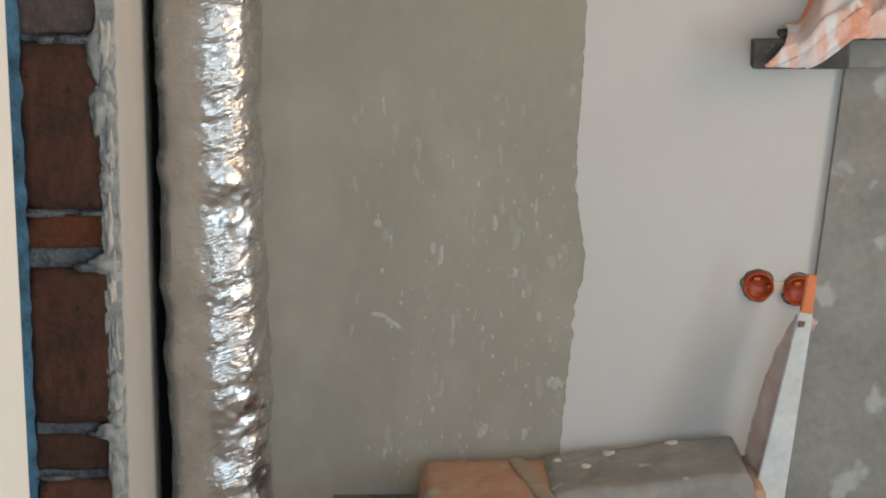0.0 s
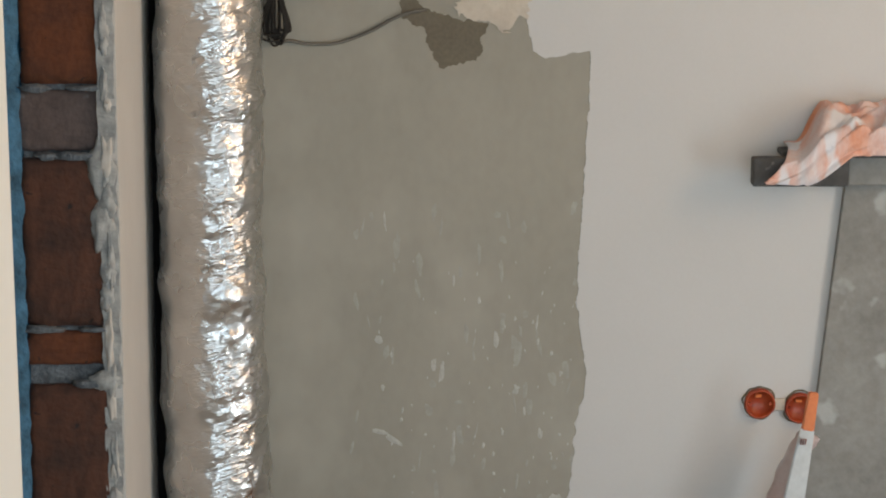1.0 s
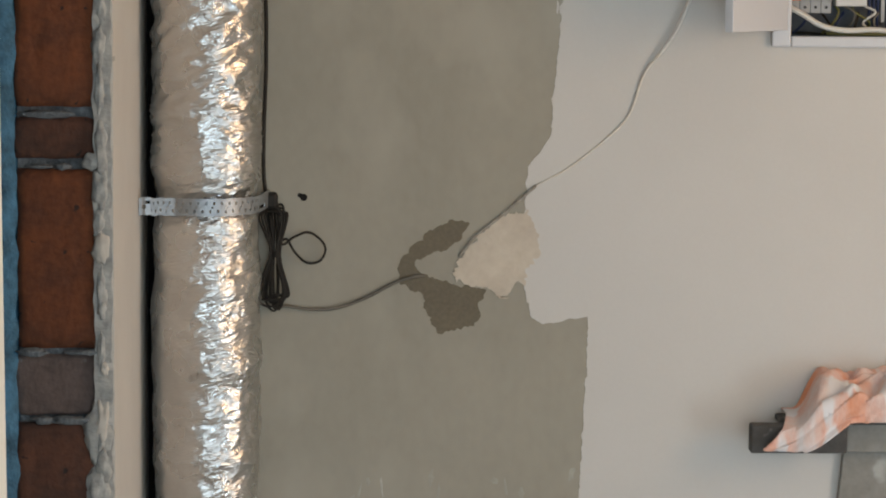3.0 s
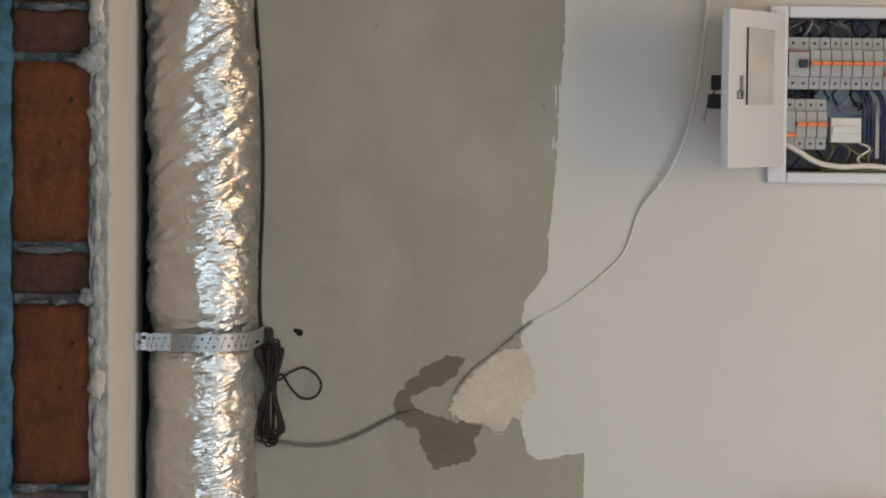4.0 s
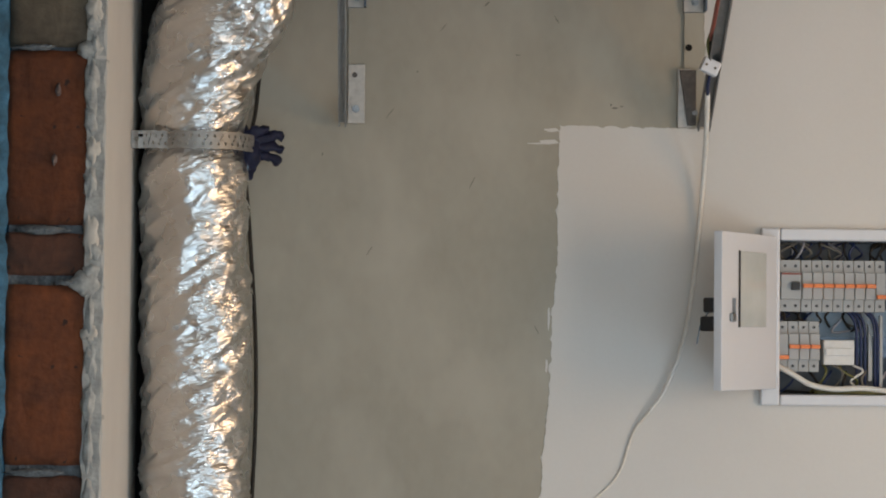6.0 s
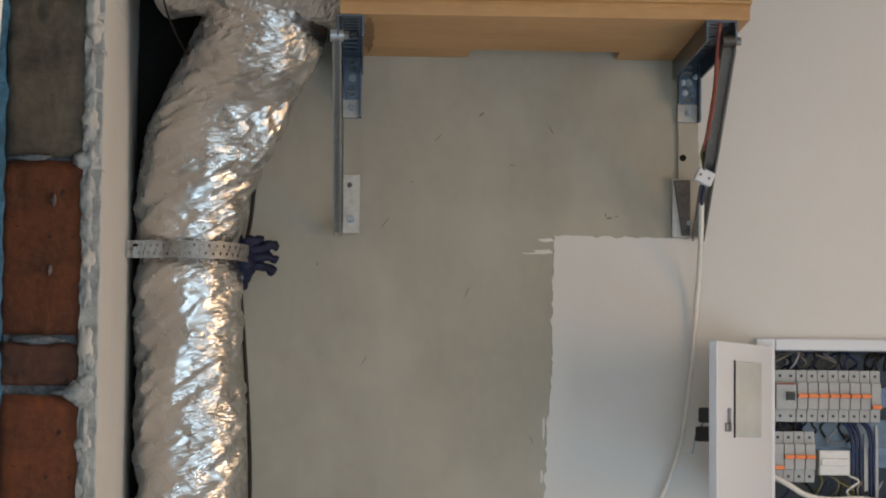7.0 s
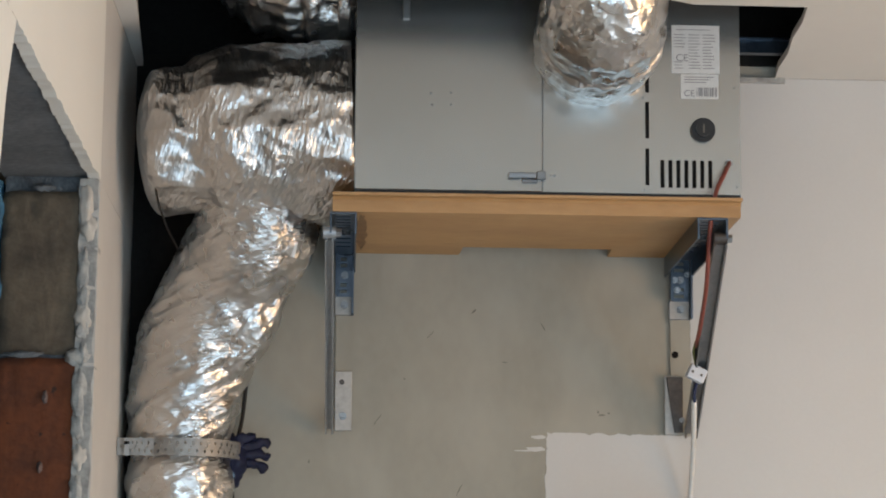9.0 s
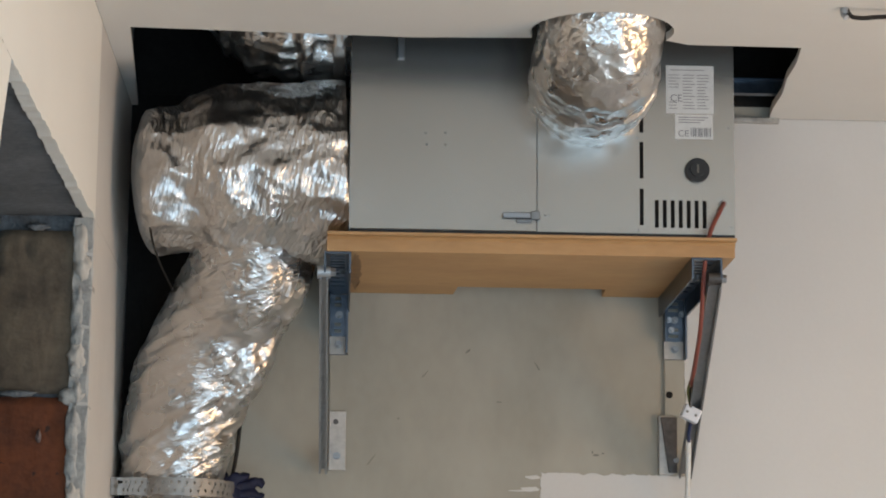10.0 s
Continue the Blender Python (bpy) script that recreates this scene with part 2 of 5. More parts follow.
SCRATCH = mat("scratched_plaster", (0.21, 0.20, 0.17), 0.9, second=(0.17, 0.16, 0.135), scale=60, bump=0.1)
SOOT_BRICK = mat("dusty_grey_brick", (0.165, 0.115, 0.10), 0.9, second=(0.10, 0.07, 0.062), scale=20, bump=0.5, bscale=110, spots=(0.36, 0.36, 0.36), spot_scale=16, spot_lo=0.6)
PANE = mat("door_pane", (0.53, 0.55, 0.54), 0.12, second=(0.42, 0.445, 0.43), scale=9, bump=0.0, grain=0.05)


# ---- building helpers ----
def mesh_of(bm, name, material, smooth=False):
    me = bpy.data.meshes.new(name)
    bmesh.ops.recalc_face_normals(bm, faces=bm.faces)
    bm.to_mesh(me)
    bm.free()
    me.materials.append(material)
    if smooth:
        me.polygons.foreach_set("use_smooth", [True] * len(me.polygons))
    return me


def part(name, bm, material, parent=None, label="", smooth=False):
    ob = new(name, mesh_of(bm, name, material, smooth))
    if parent:
        ob.parent = parent
    return tagged(ob, label) if label else ob


def thing(name, label, category, at=(0, 0, 0), group="", kind=""):
    ob = new(name)
    ob.empty_display_size = 0.05
    return tagged(ob, label, category, group, kind)


def box(bm, x0, x1, y0, y1, z0, z1, bevel=0.0, m=None):
    r = bmesh.ops.create_cube(bm, size=1)
    vs = r["verts"]
    bmesh.ops.scale(bm, vec=(x1 - x0, y1 - y0, z1 - z0), verts=vs)
    bmesh.ops.translate(bm, vec=((x0 + x1) / 2, (y0 + y1) / 2, (z0 + z1) / 2), verts=vs)
    if bevel:
        es = list({e for v in vs for e in v.link_edges})
        r = bmesh.ops.bevel(bm, geom=es, offset=bevel, segments=2, affect="EDGES", profile=0.5)
        vs = list({v for f in r["faces"] for v in f.verts} | {v for v in vs if v.is_valid})
    if m is not None:
        bmesh.ops.transform(bm, matrix=m, verts=vs)
    return bm


def boxed(*a, bevel=0.0, m=None):
    return box(bmesh.new(), *a, bevel=bevel, m=m)


def disc(bm, centre, axis, radius, depth, segs=24, r2=None):
    q = Vector((0, 0, 1)).rotation_difference(Vector(axis)).to_matrix().to_4x4()
    bmesh.ops.create_cone(bm, cap_ends=True, segments=segs, radius1=radius, radius2=radius if r2 is None else r2, depth=depth, matrix=Matrix.Translation(centre) @ q)
    return bm


def spline(pts, n=12):
    """Points along a smooth line through pts."""
    p = [Vector(a) for a in pts]
    p = [2 * p[0] - p[1]] + p + [2 * p[-1] - p[-2]]
    out = []
    for i in range(1, len(p) - 2):
        a, b, c, d = p[i - 1:i + 3]
        for k in range(n):
            t = k / n
            out.append(0.5 * (2 * b + (c - a) * t + (2 * a - 5 * b + 4 * c - d) * t * t + (3 * b - a - 3 * c + d) * t ** 3))
    return out + [p[-2]]


def sweep(pts, radius, segs=8, bend=None, flat=1.0):
    """A tube along pts; radius is a number or a function of the share of the way."""
    bm = bmesh.new()
    rings = []
    up = None
    total = len(pts) - 1
    for i, c in enumerate(pts):
        t = (pts[min(i + 1, total)] - pts[max(i - 1, 0)]).normalized()
        if up is None:
            up = t.orthogonal().normalized()
        up = (up - t * up.dot(t)).normalized()
        side = t.cross(up)
        r = radius(i / total) if callable(radius) else radius
        ring = []
        for k in range(segs):
            a = 2 * math.pi * k / segs
            d = up * math.cos(a) + side * math.sin(a) * flat
            q = c + d * r
            if bend:
                q = q + d * bend(q, d)
            ring.append(bm.verts.new(q))
        rings.append(ring)
    for a, b in zip(rings, rings[1:]):
        for k in range(segs):
            bm.faces.new((a[k], a[(k + 1) % segs], b[(k + 1) % segs], b[k]))
    bm.faces.new(rings[0])
    bm.faces.new(rings[-1])
    return bm


def cable(name, pts, radius, material, parent=None, label="", category="", n=10, segs=8):
    ob = part(name, sweep(spline(pts, n), radius, segs), material, parent, smooth=True)
    if category:
        tagged(ob, label, category)
    return ob


def ragged(outline, step=0.006, rough=0.004, seed=3.0):
    """A closed outline broken up into a ragged edge."""
    out = []
    for i, a in enumerate(outline):
        b = outline[(i + 1) % len(outline)]
        a2, b2 = Vector((*a, 0)), Vector((*b, 0))
        if a[0] > 0.579 and b[0] > 0.579 or a[1] == 0 == b[1]:
            out.append(a)
            continue
        n = max(1, int((b2 - a2).length / step))
        nor = (b2 - a2).normalized().cross(Vector((0, 0, 1)))
        for k in range(n):
            p = a2.lerp(b2, k / n)
            p += nor * (noise.noise((p.x * 60 + seed, p.y * 60, seed)) * rough + noise.noise((p.x * 190, p.y * 190 + seed, seed)) * rough * 0.6)
            out.append((p.x, p.y))
    return out


def coat(name, outline, y0, y1, material, rough=0.004, step=0.006, seed=3.0):
    """A thin layer on the back wall, from y1 (wall) out to y0."""
    bm = bmesh.new()
    pts = ragged(outline, step, rough, seed)
    f = bm.faces.new([bm.verts.new((x, y1, z)) for x, z in pts])
    r = bmesh.ops.extrude_face_region(bm, geom=[f])
    bmesh.ops.translate(bm, vec=(0, y0 - y1, 0), verts=[v for v in r["geom"] if isinstance(v, bmesh.types.BMVert)])
    bmesh.ops.triangulate(bm, faces=[f for f in bm.faces if len(f.verts) > 4])
    return part(name, bm, material)

# ---- structure ----
def structure(name, bm, material, label):
    return tagged(part(name, bm, material), label, name.split("_")[0], kind="structure")


structure("floor", boxed(XL - 2.2, XR + 0.2, YN - 0.2, D + 0.3, -0.15, 0), FLOOR, "bare dusty grey screed floor")
NX0, NX1, NZ0, NZ1 = 0.704, 0.950, 1.553, 1.817   # niche of the switchboard
bm = boxed(XL - 2.2, NX0, D, D + 0.25, 0, ZS)
box(bm, NX1, XR + 0.2, D, D + 0.25, 0, ZS)
box(bm, NX0, NX1, D, D + 0.25, 0, NZ0)
box(bm, NX0, NX1, D, D + 0.25, NZ1, ZS)
box(bm, NX0, NX1, D + 0.09, D + 0.25, NZ0, NZ1)
structure("wall_back", bm, CEMENT, "wall of bare grey cement plaster, partly painted white")
bm = boxed(XR, XR + 0.2, YN, SIDE[0], 0, ZS)
box(bm, XR, XR + 0.2, SIDE[1], D, 0, ZS)
box(bm, XR, XR + 0.2, SIDE[0], SIDE[1], 0, SIDE[2])
box(bm, XR, XR + 0.2, SIDE[0], SIDE[1], SIDE[3], ZS)
structure("wall_right", bm, PAINT, "plain white side wall with a window opening")
bm = boxed(XL - 2.2, WIN[0], YN - 0.2, YN, 0, ZS)
box(bm, WIN[1], XR + 0.2, YN - 0.2, YN, 0, ZS)
box(bm, WIN[0], WIN[1], YN - 0.2, YN, 0, WIN[2])
box(bm, WIN[0], WIN[1], YN - 0.2, YN, WIN[3], ZS)
structure("wall_front", bm, PAINT, "plain white wall with a window opening")
window = tagged(new("window_1"), "white plastic window with two panes", "window", kind="structure")
xm = (WIN[0] + WIN[1]) / 2
part("window_frame", box(box(box(box(boxed(WIN[0], WIN[0] + 0.07, YN - 0.01, YN + 0.05, WIN[2], WIN[3]), WIN[1] - 0.07, WIN[1], YN - 0.01, YN + 0.05, WIN[2], WIN[3]),
                                 WIN[0] + 0.07, WIN[1] - 0.07, YN - 0.01, YN + 0.05, WIN[2], WIN[2] + 0.07), WIN[0] + 0.07, WIN[1] - 0.07, YN - 0.01, YN + 0.05, WIN[3] - 0.07, WIN[3]),
                         xm - 0.05, xm + 0.05, YN - 0.01, YN + 0.05, WIN[2] + 0.07, WIN[3] - 0.07), WHITE_PLASTIC, window)

window = tagged(new("window_2"), "white plastic balcony window in the side wall", "window", kind="structure")
part("window_frame", box(box(box(boxed(XR - 0.05, XR + 0.01, SIDE[0], SIDE[0] + 0.06, SIDE[2], SIDE[3]), XR - 0.05, XR + 0.01, SIDE[1] - 0.06, SIDE[1], SIDE[2], SIDE[3]),
                             XR - 0.05, XR + 0.01, SIDE[0] + 0.06, SIDE[1] - 0.06, SIDE[2], SIDE[2] + 0.06), XR - 0.05, XR + 0.01, SIDE[0] + 0.06, SIDE[1] - 0.06, SIDE[3] - 0.06, SIDE[3]), WHITE_PLASTIC, window)
part("window_bar", boxed(XR - 0.05, XR + 0.01, SIDE[0] + 0.06, SIDE[1] - 0.06, 1.11, 1.18), WHITE_PLASTIC, window)

# left wall: far pier, lintel and near stretch; plaster skin on the room side
SK = 0.017
left = tagged(new("wall_left"), "half-brick wall with cream plaster and a raw doorway", "wall", kind="structure")
part("masonry", boxed(XL - WT - 0.018, XL - SK, J1 + 0.010, D - 0.002, 0, ZC), MORTAR, left, "grey mortar between the bricks")
part("lintel", boxed(XL - WT - 0.022, XL - SK, J0, D - 0.002, ZL + 0.003, ZS), CONCRETE, left, "raw grey concrete lintel")


def skin(name, y0, y1, z0, z1, material, rag_y0=0.0, rag_z0=0.0, seed=1.0):
    """A plaster skin on the left wall, with ragged broken edges where asked."""
    bm = bmesh.new()
    ny, nz = max(2, int((y1 - y0) / 0.008)), max(2, int((z1 - z0) / 0.01))
    pts = []
    for k in range(nz + 1):
        z = z0 + (z1 - z0) * k / nz
        pts.append((y0 + rag_y0 * (noise.noise((z * 26, seed, 0.5)) + 0.7 * noise.noise((z * 70, seed, 2.5))), z))
    low = []
    for k in range(1, ny):
        y = y0 + (y1 - y0) * k / ny
        low.append((y, z0 + rag_z0 * (noise.noise((y * 26, seed, 7.5)) + 0.7 * noise.noise((y * 75, seed, 4.5)))))
    loop = pts + [(y1, z1), (y1, z0)] + low[::-1]
    f = bm.faces.new([bm.verts.new((XL, y, z)) for y, z in loop])
    r = bmesh.ops.extrude_face_region(bm, geom=[f])
    bmesh.ops.translate(bm, vec=(-SK, 0, 0), verts=[v for v in r["geom"] if isinstance(v, bmesh.types.BMVert)])
    bmesh.ops.triangulate(bm, faces=[f for f in bm.faces if len(f.verts) > 4])
    return part(name, bm, material, left)


STRIP = mat("off_white_plaster", (0.61, 0.57, 0.52), 0.75, second=(0.56, 0.52, 0.475), scale=5, bump=0.04, bscale=120, dist=0.002, grain=0.08)
tagged(skin("plaster_skin", J1 - 0.002, D - 0.003, 0, ZL - 0.004, STRIP, 0.007, 0, 2.0), "narrow strip of smooth off-white plaster")
skin("plaster_skin", J1 + 0.006, D - 0.003, ZL - 0.0035, ZC - 0.001, STRIP)
tagged(skin("plaster_skin", J0 - 0.02, J1 + 0.0055, ZL - 0.002, ZC - 0.001, CREAM, 0, 0.0045, 5.0), "cream painted plaster with a broken edge")
# the near jamb is plastered all round and runs out of plumb
bm = bmesh.new()
near = [(YN + 0.002, 0.0), (2.50, 0.0), (2.465, 0.6), (2.44, 1.15), (2.42, 1.6), (2.45, 2.0), (2.52, 2.22), (2.575, ZL - 0.003), (J0 - 0.022, ZL - 0.003), (J0 - 0.022, ZC - 0.001), (YN + 0.002, ZC - 0.001)]
f = bm.faces.new([bm.verts.new((XL, y, z)) for y, z in near])
g = bmesh.ops.extrude_face_region(bm, geom=[f])
bmesh.ops.translate(bm, vec=(-WT - 0.02, 0, 0), verts=[v for v in g["geom"] if isinstance(v, bmesh.types.BMVert)])
bmesh.ops.triangulate(bm, faces=[f for f in bm.faces if len(f.verts) > 4])
part("plastered_pier", bm, CREAM, left, "cream plastered near pier of the doorway")


def lumpy(x0, x1, y0, y1, z0, z1, amp, step=0.012, seed=0.0):
    """A rough upright slab, uneven on its faces."""
    bm = boxed(x0, x1, y0, y1, z0, z1)
    n = int((z1 - z0) / step)
    es = [e for e in bm.edges if abs(e.verts[0].co.z - e.verts[1].co.z) > 0.01]
    bmesh.ops.subdivide_edges(bm, edges=es, cuts=n, use_grid_fill=True)
    for v in bm.verts:
        v.co.x += amp * noise.noise((v.co.z * 35 + seed, v.co.x * 90, seed))
        v.co.y += amp * noise.noise((v.co.z * 30, v.co.x * 90 + seed, seed + 3))
    return bm


part("painted_render", lumpy(XL - WT - 0.075, XL - WT - 0.020, J1 - 0.006, D - 0.1, 0.0, ZL - 0.006, 0.006), BLUE, left, "rough blue painted render beyond the bricks", smooth=True)
part("plaster_lip", lumpy(XL - SK - 0.011, XL - 0.002, J1 - 0.006, J1 + 0.03, 0.0, ZL - 0.002, 0.004, 0.006, 4.0), LIP, left, "broken grey plaster edge")
# the next room, dark behind the doorway
structure("wall_hall", boxed(XL - 2.2, XL - 2.0, YN, D, 0, ZS), CREAM, "plain cream wall of the next room")

# ceiling with a cut-out over the unit, and the void above
HX1, HY = 0.70, 3.57
bm = boxed(XL, XR, YN, 3.38, ZC, ZC + 0.0125)
# the edge in front of the unit follows the duct that goes up there
arc = [(0.381 - 0.108 * math.cos(radians(a)), 3.512 - 0.112 * math.sin(radians(a))) for a in range(-20, 201, 10)]
edge = [(XL, 3.38), (XL, HY - 0.034), (XL + 0.038, HY - 0.034), (0.10, HY - 0.008), *arc, (0.52, HY + 0.003), (HX1 - 0.006, HY + 0.006), (XR, HY + 0.006), (XR, 3.38)]
f = bm.faces.new([bm.verts.new((x, y, ZC)) for x, y in edge])
g = bmesh.ops.extrude_face_region(bm, geom=[f])
bmesh.ops.translate(bm, vec=(0, 0, 0.0125), verts=[v for v in g["geom"] if isinstance(v, bmesh.types.BMVert)])
f = bm.faces.new([bm.verts.new((x, y, ZC)) for x, y in [(XL, HY - 0.034), (XL + 0.038, HY - 0.034), (XL + 0.024, HY + 0.22), (XL + 0.010, D - 0.003), (XL, D - 0.003)]])
g = bmesh.ops.extrude_face_region(bm, geom=[f])
bmesh.ops.translate(bm, vec=(0, 0, 0.0125), verts=[v for v in g["geom"] if isinstance(v, bmesh.types.BMVert)])
f = bm.faces.new([bm.verts.new((x, y, ZC)) for x, y in [(HX1 - 0.006, HY + 0.006), (HX1 + 0.004, HY + 0.1), (HX1 + 0.007, HY + 0.2), (HX1 + 0.018, HY + 0.3), (HX1 + 0.020, HY + 0.4), (HX1 + 0.028, D - 0.003), (XR, D - 0.003), (XR, HY + 0.006)]])
g = bmesh.ops.extrude_face_region(bm, geom=[f])
bmesh.ops.translate(bm, vec=(0, 0, 0.0125), verts=[v for v in g["geom"] if isinstance(v, bmesh.types.BMVert)])
bmesh.ops.triangulate(bm, faces=[f for f in bm.faces if len(f.verts) > 4])
structure("ceiling", bm, CEILING, "white board ceiling with a rough cut-out")
# near-black sheets and slab put the void's shade into the colour
structure("wall_void", box(boxed(XL - 0.001, HX1 + 0.4, D - 0.012, D - 0.004, ZC + 0.02, ZS), XL - 0.001, 0.0, D - 0.010, D - 0.004, 2.36, ZC + 0.02), DARK, "near-black sheets painted in for the unlit ceiling void")
structure("ceiling_slab", boxed(XL - 2.2, XR + 0.2, YN - 0.2, D + 0.25, ZS, ZS + 0.15), DARK, "slab above the board ceiling, coloured black for the unlit void")

# white paint over the cement plaster
EDGE = [(0.330, 0.0), (0.341, 0.158), (0.351, 0.290), (0.359, 0.373), (0.361, 0.430), (0.372, 0.466), (0.379, 0.517), (0.370, 0.578), (0.361, 0.638), (0.362, 0.728), (0.369, 0.865),
        (0.374, 0.972), (0.375, 1.082), (0.334, 1.075), (0.300, 1.068), (0.279, 1.082), (0.272, 1.111), (0.266, 1.149), (0.270, 1.20), (0.266, 1.254), (0.272, 1.335), (0.307, 1.382), (0.312, 1.410), (0.311, 1.448),
        (0.316, 1.486), (0.320, 1.543), (0.324, 1.628), (0.328, 1.703), (0.334, 1.769), (0.333, 1.86), (0.336, 2.004), (0.444, 2.001), (0.578, 2.000), (0.580, 2.32), (0.585, ZC), (XR, ZC), (XR, 0.0), (0.80002, 0.0), (0.80002, NZ0), (NX1, NZ0), (NX1, NZ1), (NX0, NZ1), (NX0, NZ0), (0.80, NZ0), (0.80, 0.0)]
tagged(coat("paint_coat", EDGE, D - 0.0009, D - 0.0, PAINT, 0.0040, 0.004), "white paint with a ragged brushed edge", "paint", kind="structure")
WET = [(0.055, 1.139), (0.061, 1.177), (0.075, 1.196), (0.104, 1.225), (0.146, 1.244), (0.1745, 1.239), (0.165, 1.220), (0.142, 1.196), (0.109, 1.187), (0.083, 1.172), (0.087, 1.158),
       (0.104, 1.1485), (0.142, 1.136), (0.178, 1.132), (0.205, 1.127), (0.194, 1.106), (0.186, 1.0625), (0.143, 1.058), (0.124, 1.053), (0.109, 1.072), (0.097, 1.105), (0.095, 1.120)]
tagged(coat("damp_patch", WET, D - 0.0007, D, DAMP, 0.0065, 0.0025, 8.0), "ragged patch of dark damp plaster", "plaster", kind="structure")
FILL = [(0.163, 1.187), (0.189, 1.219), (0.227, 1.247), (0.272, 1.264), (0.291, 1.216), (0.2955, 1.192), (0.275, 1.159), (0.266, 1.140), (0.242, 1.130), (0.233, 1.106), (0.223, 1.120), (0.199, 1.130), (0.152, 1.137), (0.150, 1.1535)]
tagged(coat("filler_patch", FILL, D - 0.0020, D, FILLER, 0.012, 0.0025, 4.0), "rough patch of pale fresh filler", "plaster", kind="structure")

# ---- foil ducts ----
def facets(s, cell, slope):
    """Flat pieces of foil that meet in sharp creases."""
    return (noise.voronoi(s, distance_metric="MANHATTAN")[0][0] - 0.75) * cell * slope


TURN_A = pose(0, 0, 0, 20, 35, 10).to_3x3()
TURN_B = pose(0, 0, 0, -25, -30, 40).to_3x3()


def crumple(cell, slope, fold, seed, smooth_left=True):
    def f(p, d):
        shift = Vector((seed, seed, 0))
        w = noise.noise_vector(p * 14) * 0.012
        q = Vector((p.x, p.y, p.z * 1.4)) + w
        high = min(1.0, max(0.0, (p.z - 1.24) * 5.0)) if smooth_left else 0.6
        k = 1.0
        if smooth_left:
            k = min(1.0, max(0.30 + 0.55 * high, 0.75 + 1.1 * d.x - 0.25 * d.y))
        a = facets(TURN_A @ q / (cell * (1 + 0.6 * high)) + shift, cell * (1 + 0.6 * high), slope)
        b = facets(TURN_B @ q * 2.2 / cell + shift, cell / 2.2, slope)
        c = noise.noise((p.x * 9, p.y * 9, p.z * 22 + seed)) * fold * (1 - 0.6 * high)
        # long slanting creases, sharp along their ridges
        ang = math.atan2(d.x, -d.y)
        along = 0.085 * ang
        u, v = along * 0.80 + p.z * 0.60, p.z * 0.80 - along * 0.60
        ridge = abs(noise.noise((u * 6 + seed, v * (26 + 18 * high), seed)))
        ridge2 = abs(noise.noise((u * 20, v * 9 + seed, 4.2 + seed)))
        e = (0.25 - ridge) * fold * (0.6 + 1.1 * high) + (0.25 - ridge2) * fold * 0.9 * high
        return k * (a + b) + c * (0.5 + 0.5 * k) + e * (0.35 + 0.65 * k)
    return f


def dense(pts, step):
    out = [pts[0]]
    for a, b in zip(pts, pts[1:]):
        n = max(1, round((b - a).length / step))
        out += [a.lerp(b, k / n) for k in range(1, n + 1)]
    return out


duct = thing("insulated_duct", "silver foil-wrapped insulated duct strapped to the wall", "duct")
DY = 3.955
pts = dense(spline([(-0.250, DY, -0.0), (-0.253, DY, 0.30), (-0.259, DY, 0.65), (-0.260, DY, 1.28), (-0.259, DY, 1.60), (-0.267, DY, 1.955), (-0.260, DY - 0.01, 2.06), (-0.234, DY - 0.03, 2.15), (-0.192, DY - 0.07, 2.23), (-0.146, DY - 0.12, 2.31), (-0.138, DY - 0.15, 2.40)], 10), 0.0042)


def sleeve_radius(t):
    z = 2.42 * t
    r = 0.0875 + 0.006 * noise.noise((0, 3, z * 7)) + 0.003 * noise.noise((0, 8, z * 25))
    r += 0.008 * max(0, min(1, (z - 2.0) * 8))
    for zs in (1.28, 1.957):
        r -= 0.008 * math.exp(-((z - zs) / 0.035) ** 2)
    return r


part("sleeve", sweep(pts, sleeve_radius, 150, crumple(0.030, 0.09, 0.0064, 1.3)), FOIL, duct, "wrinkled silver foil sleeve", smooth=True)
part("junction", sweep(dense(spline([(0.004, 3.80, 2.455), (-0.05, 3.80, 2.453), (-0.14, 3.80, 2.450), (-0.22, 3.80, 2.445), (-0.28, 3.80, 2.435), (-0.335, 3.80, 2.430)], 6), 0.006),
                       lambda t: (0.114 + 0.031 / (1 + math.exp((t - 0.60) * 22)) + 0.004 * noise.noise((t * 7, 0, 0))) * max(0.10, 1 - max(0, (t - 0.80) / 0.21) ** 3) ** 0.5, 150, crumple(0.055, 0.13, 0.0065, 7.7, False)), FOIL_BIG, duct, "bulky foil-taped elbow", smooth=True)
part("fold", sweep(dense(spline([(-0.128, 3.865, 2.275), (-0.137, 3.868, 2.235), (-0.152, 3.872, 2.185), (-0.171, 3.885, 2.135), (-0.190, 3.90, 2.09), (-0.208, 3.92, 2.045)], 6), 0.004), lambda t: 0.030 + 0.025 * math.sin(math.pi * min(1, max(0, t * 1.05))) - 0.012 * t, 80, crumple(0.040, 0.10, 0.006, 4.4, False)), FOIL_SOFT, duct, "loose bulging fold of foil", smooth=True)
part("tape", sweep(dense(spline([(-0.150, DY - 0.115, 2.293), (-0.146, DY - 0.118, 2.303), (-0.142, DY - 0.122, 2.318)], 4), 0.005), 0.094, 110, crumple(0.03, 0.15, 0.003, 3.1, False)), FOIL_BIG, duct, "band of foil tape", smooth=True)
# two black pieces draw the shade between duct, jamb and wall
part("shade_strip", boxed(XL + 0.001, -0.335, 4.030, D - 0.004, 0.0, 2.30), DARK, duct, "black strip drawn for the shade beside the duct")
part("shade_sheet", boxed(XL + 0.001, -0.185, D - 0.0135, D - 0.0125, 2.06, ZC), DARK, duct, "black sheet drawn for the shade behind the bend")
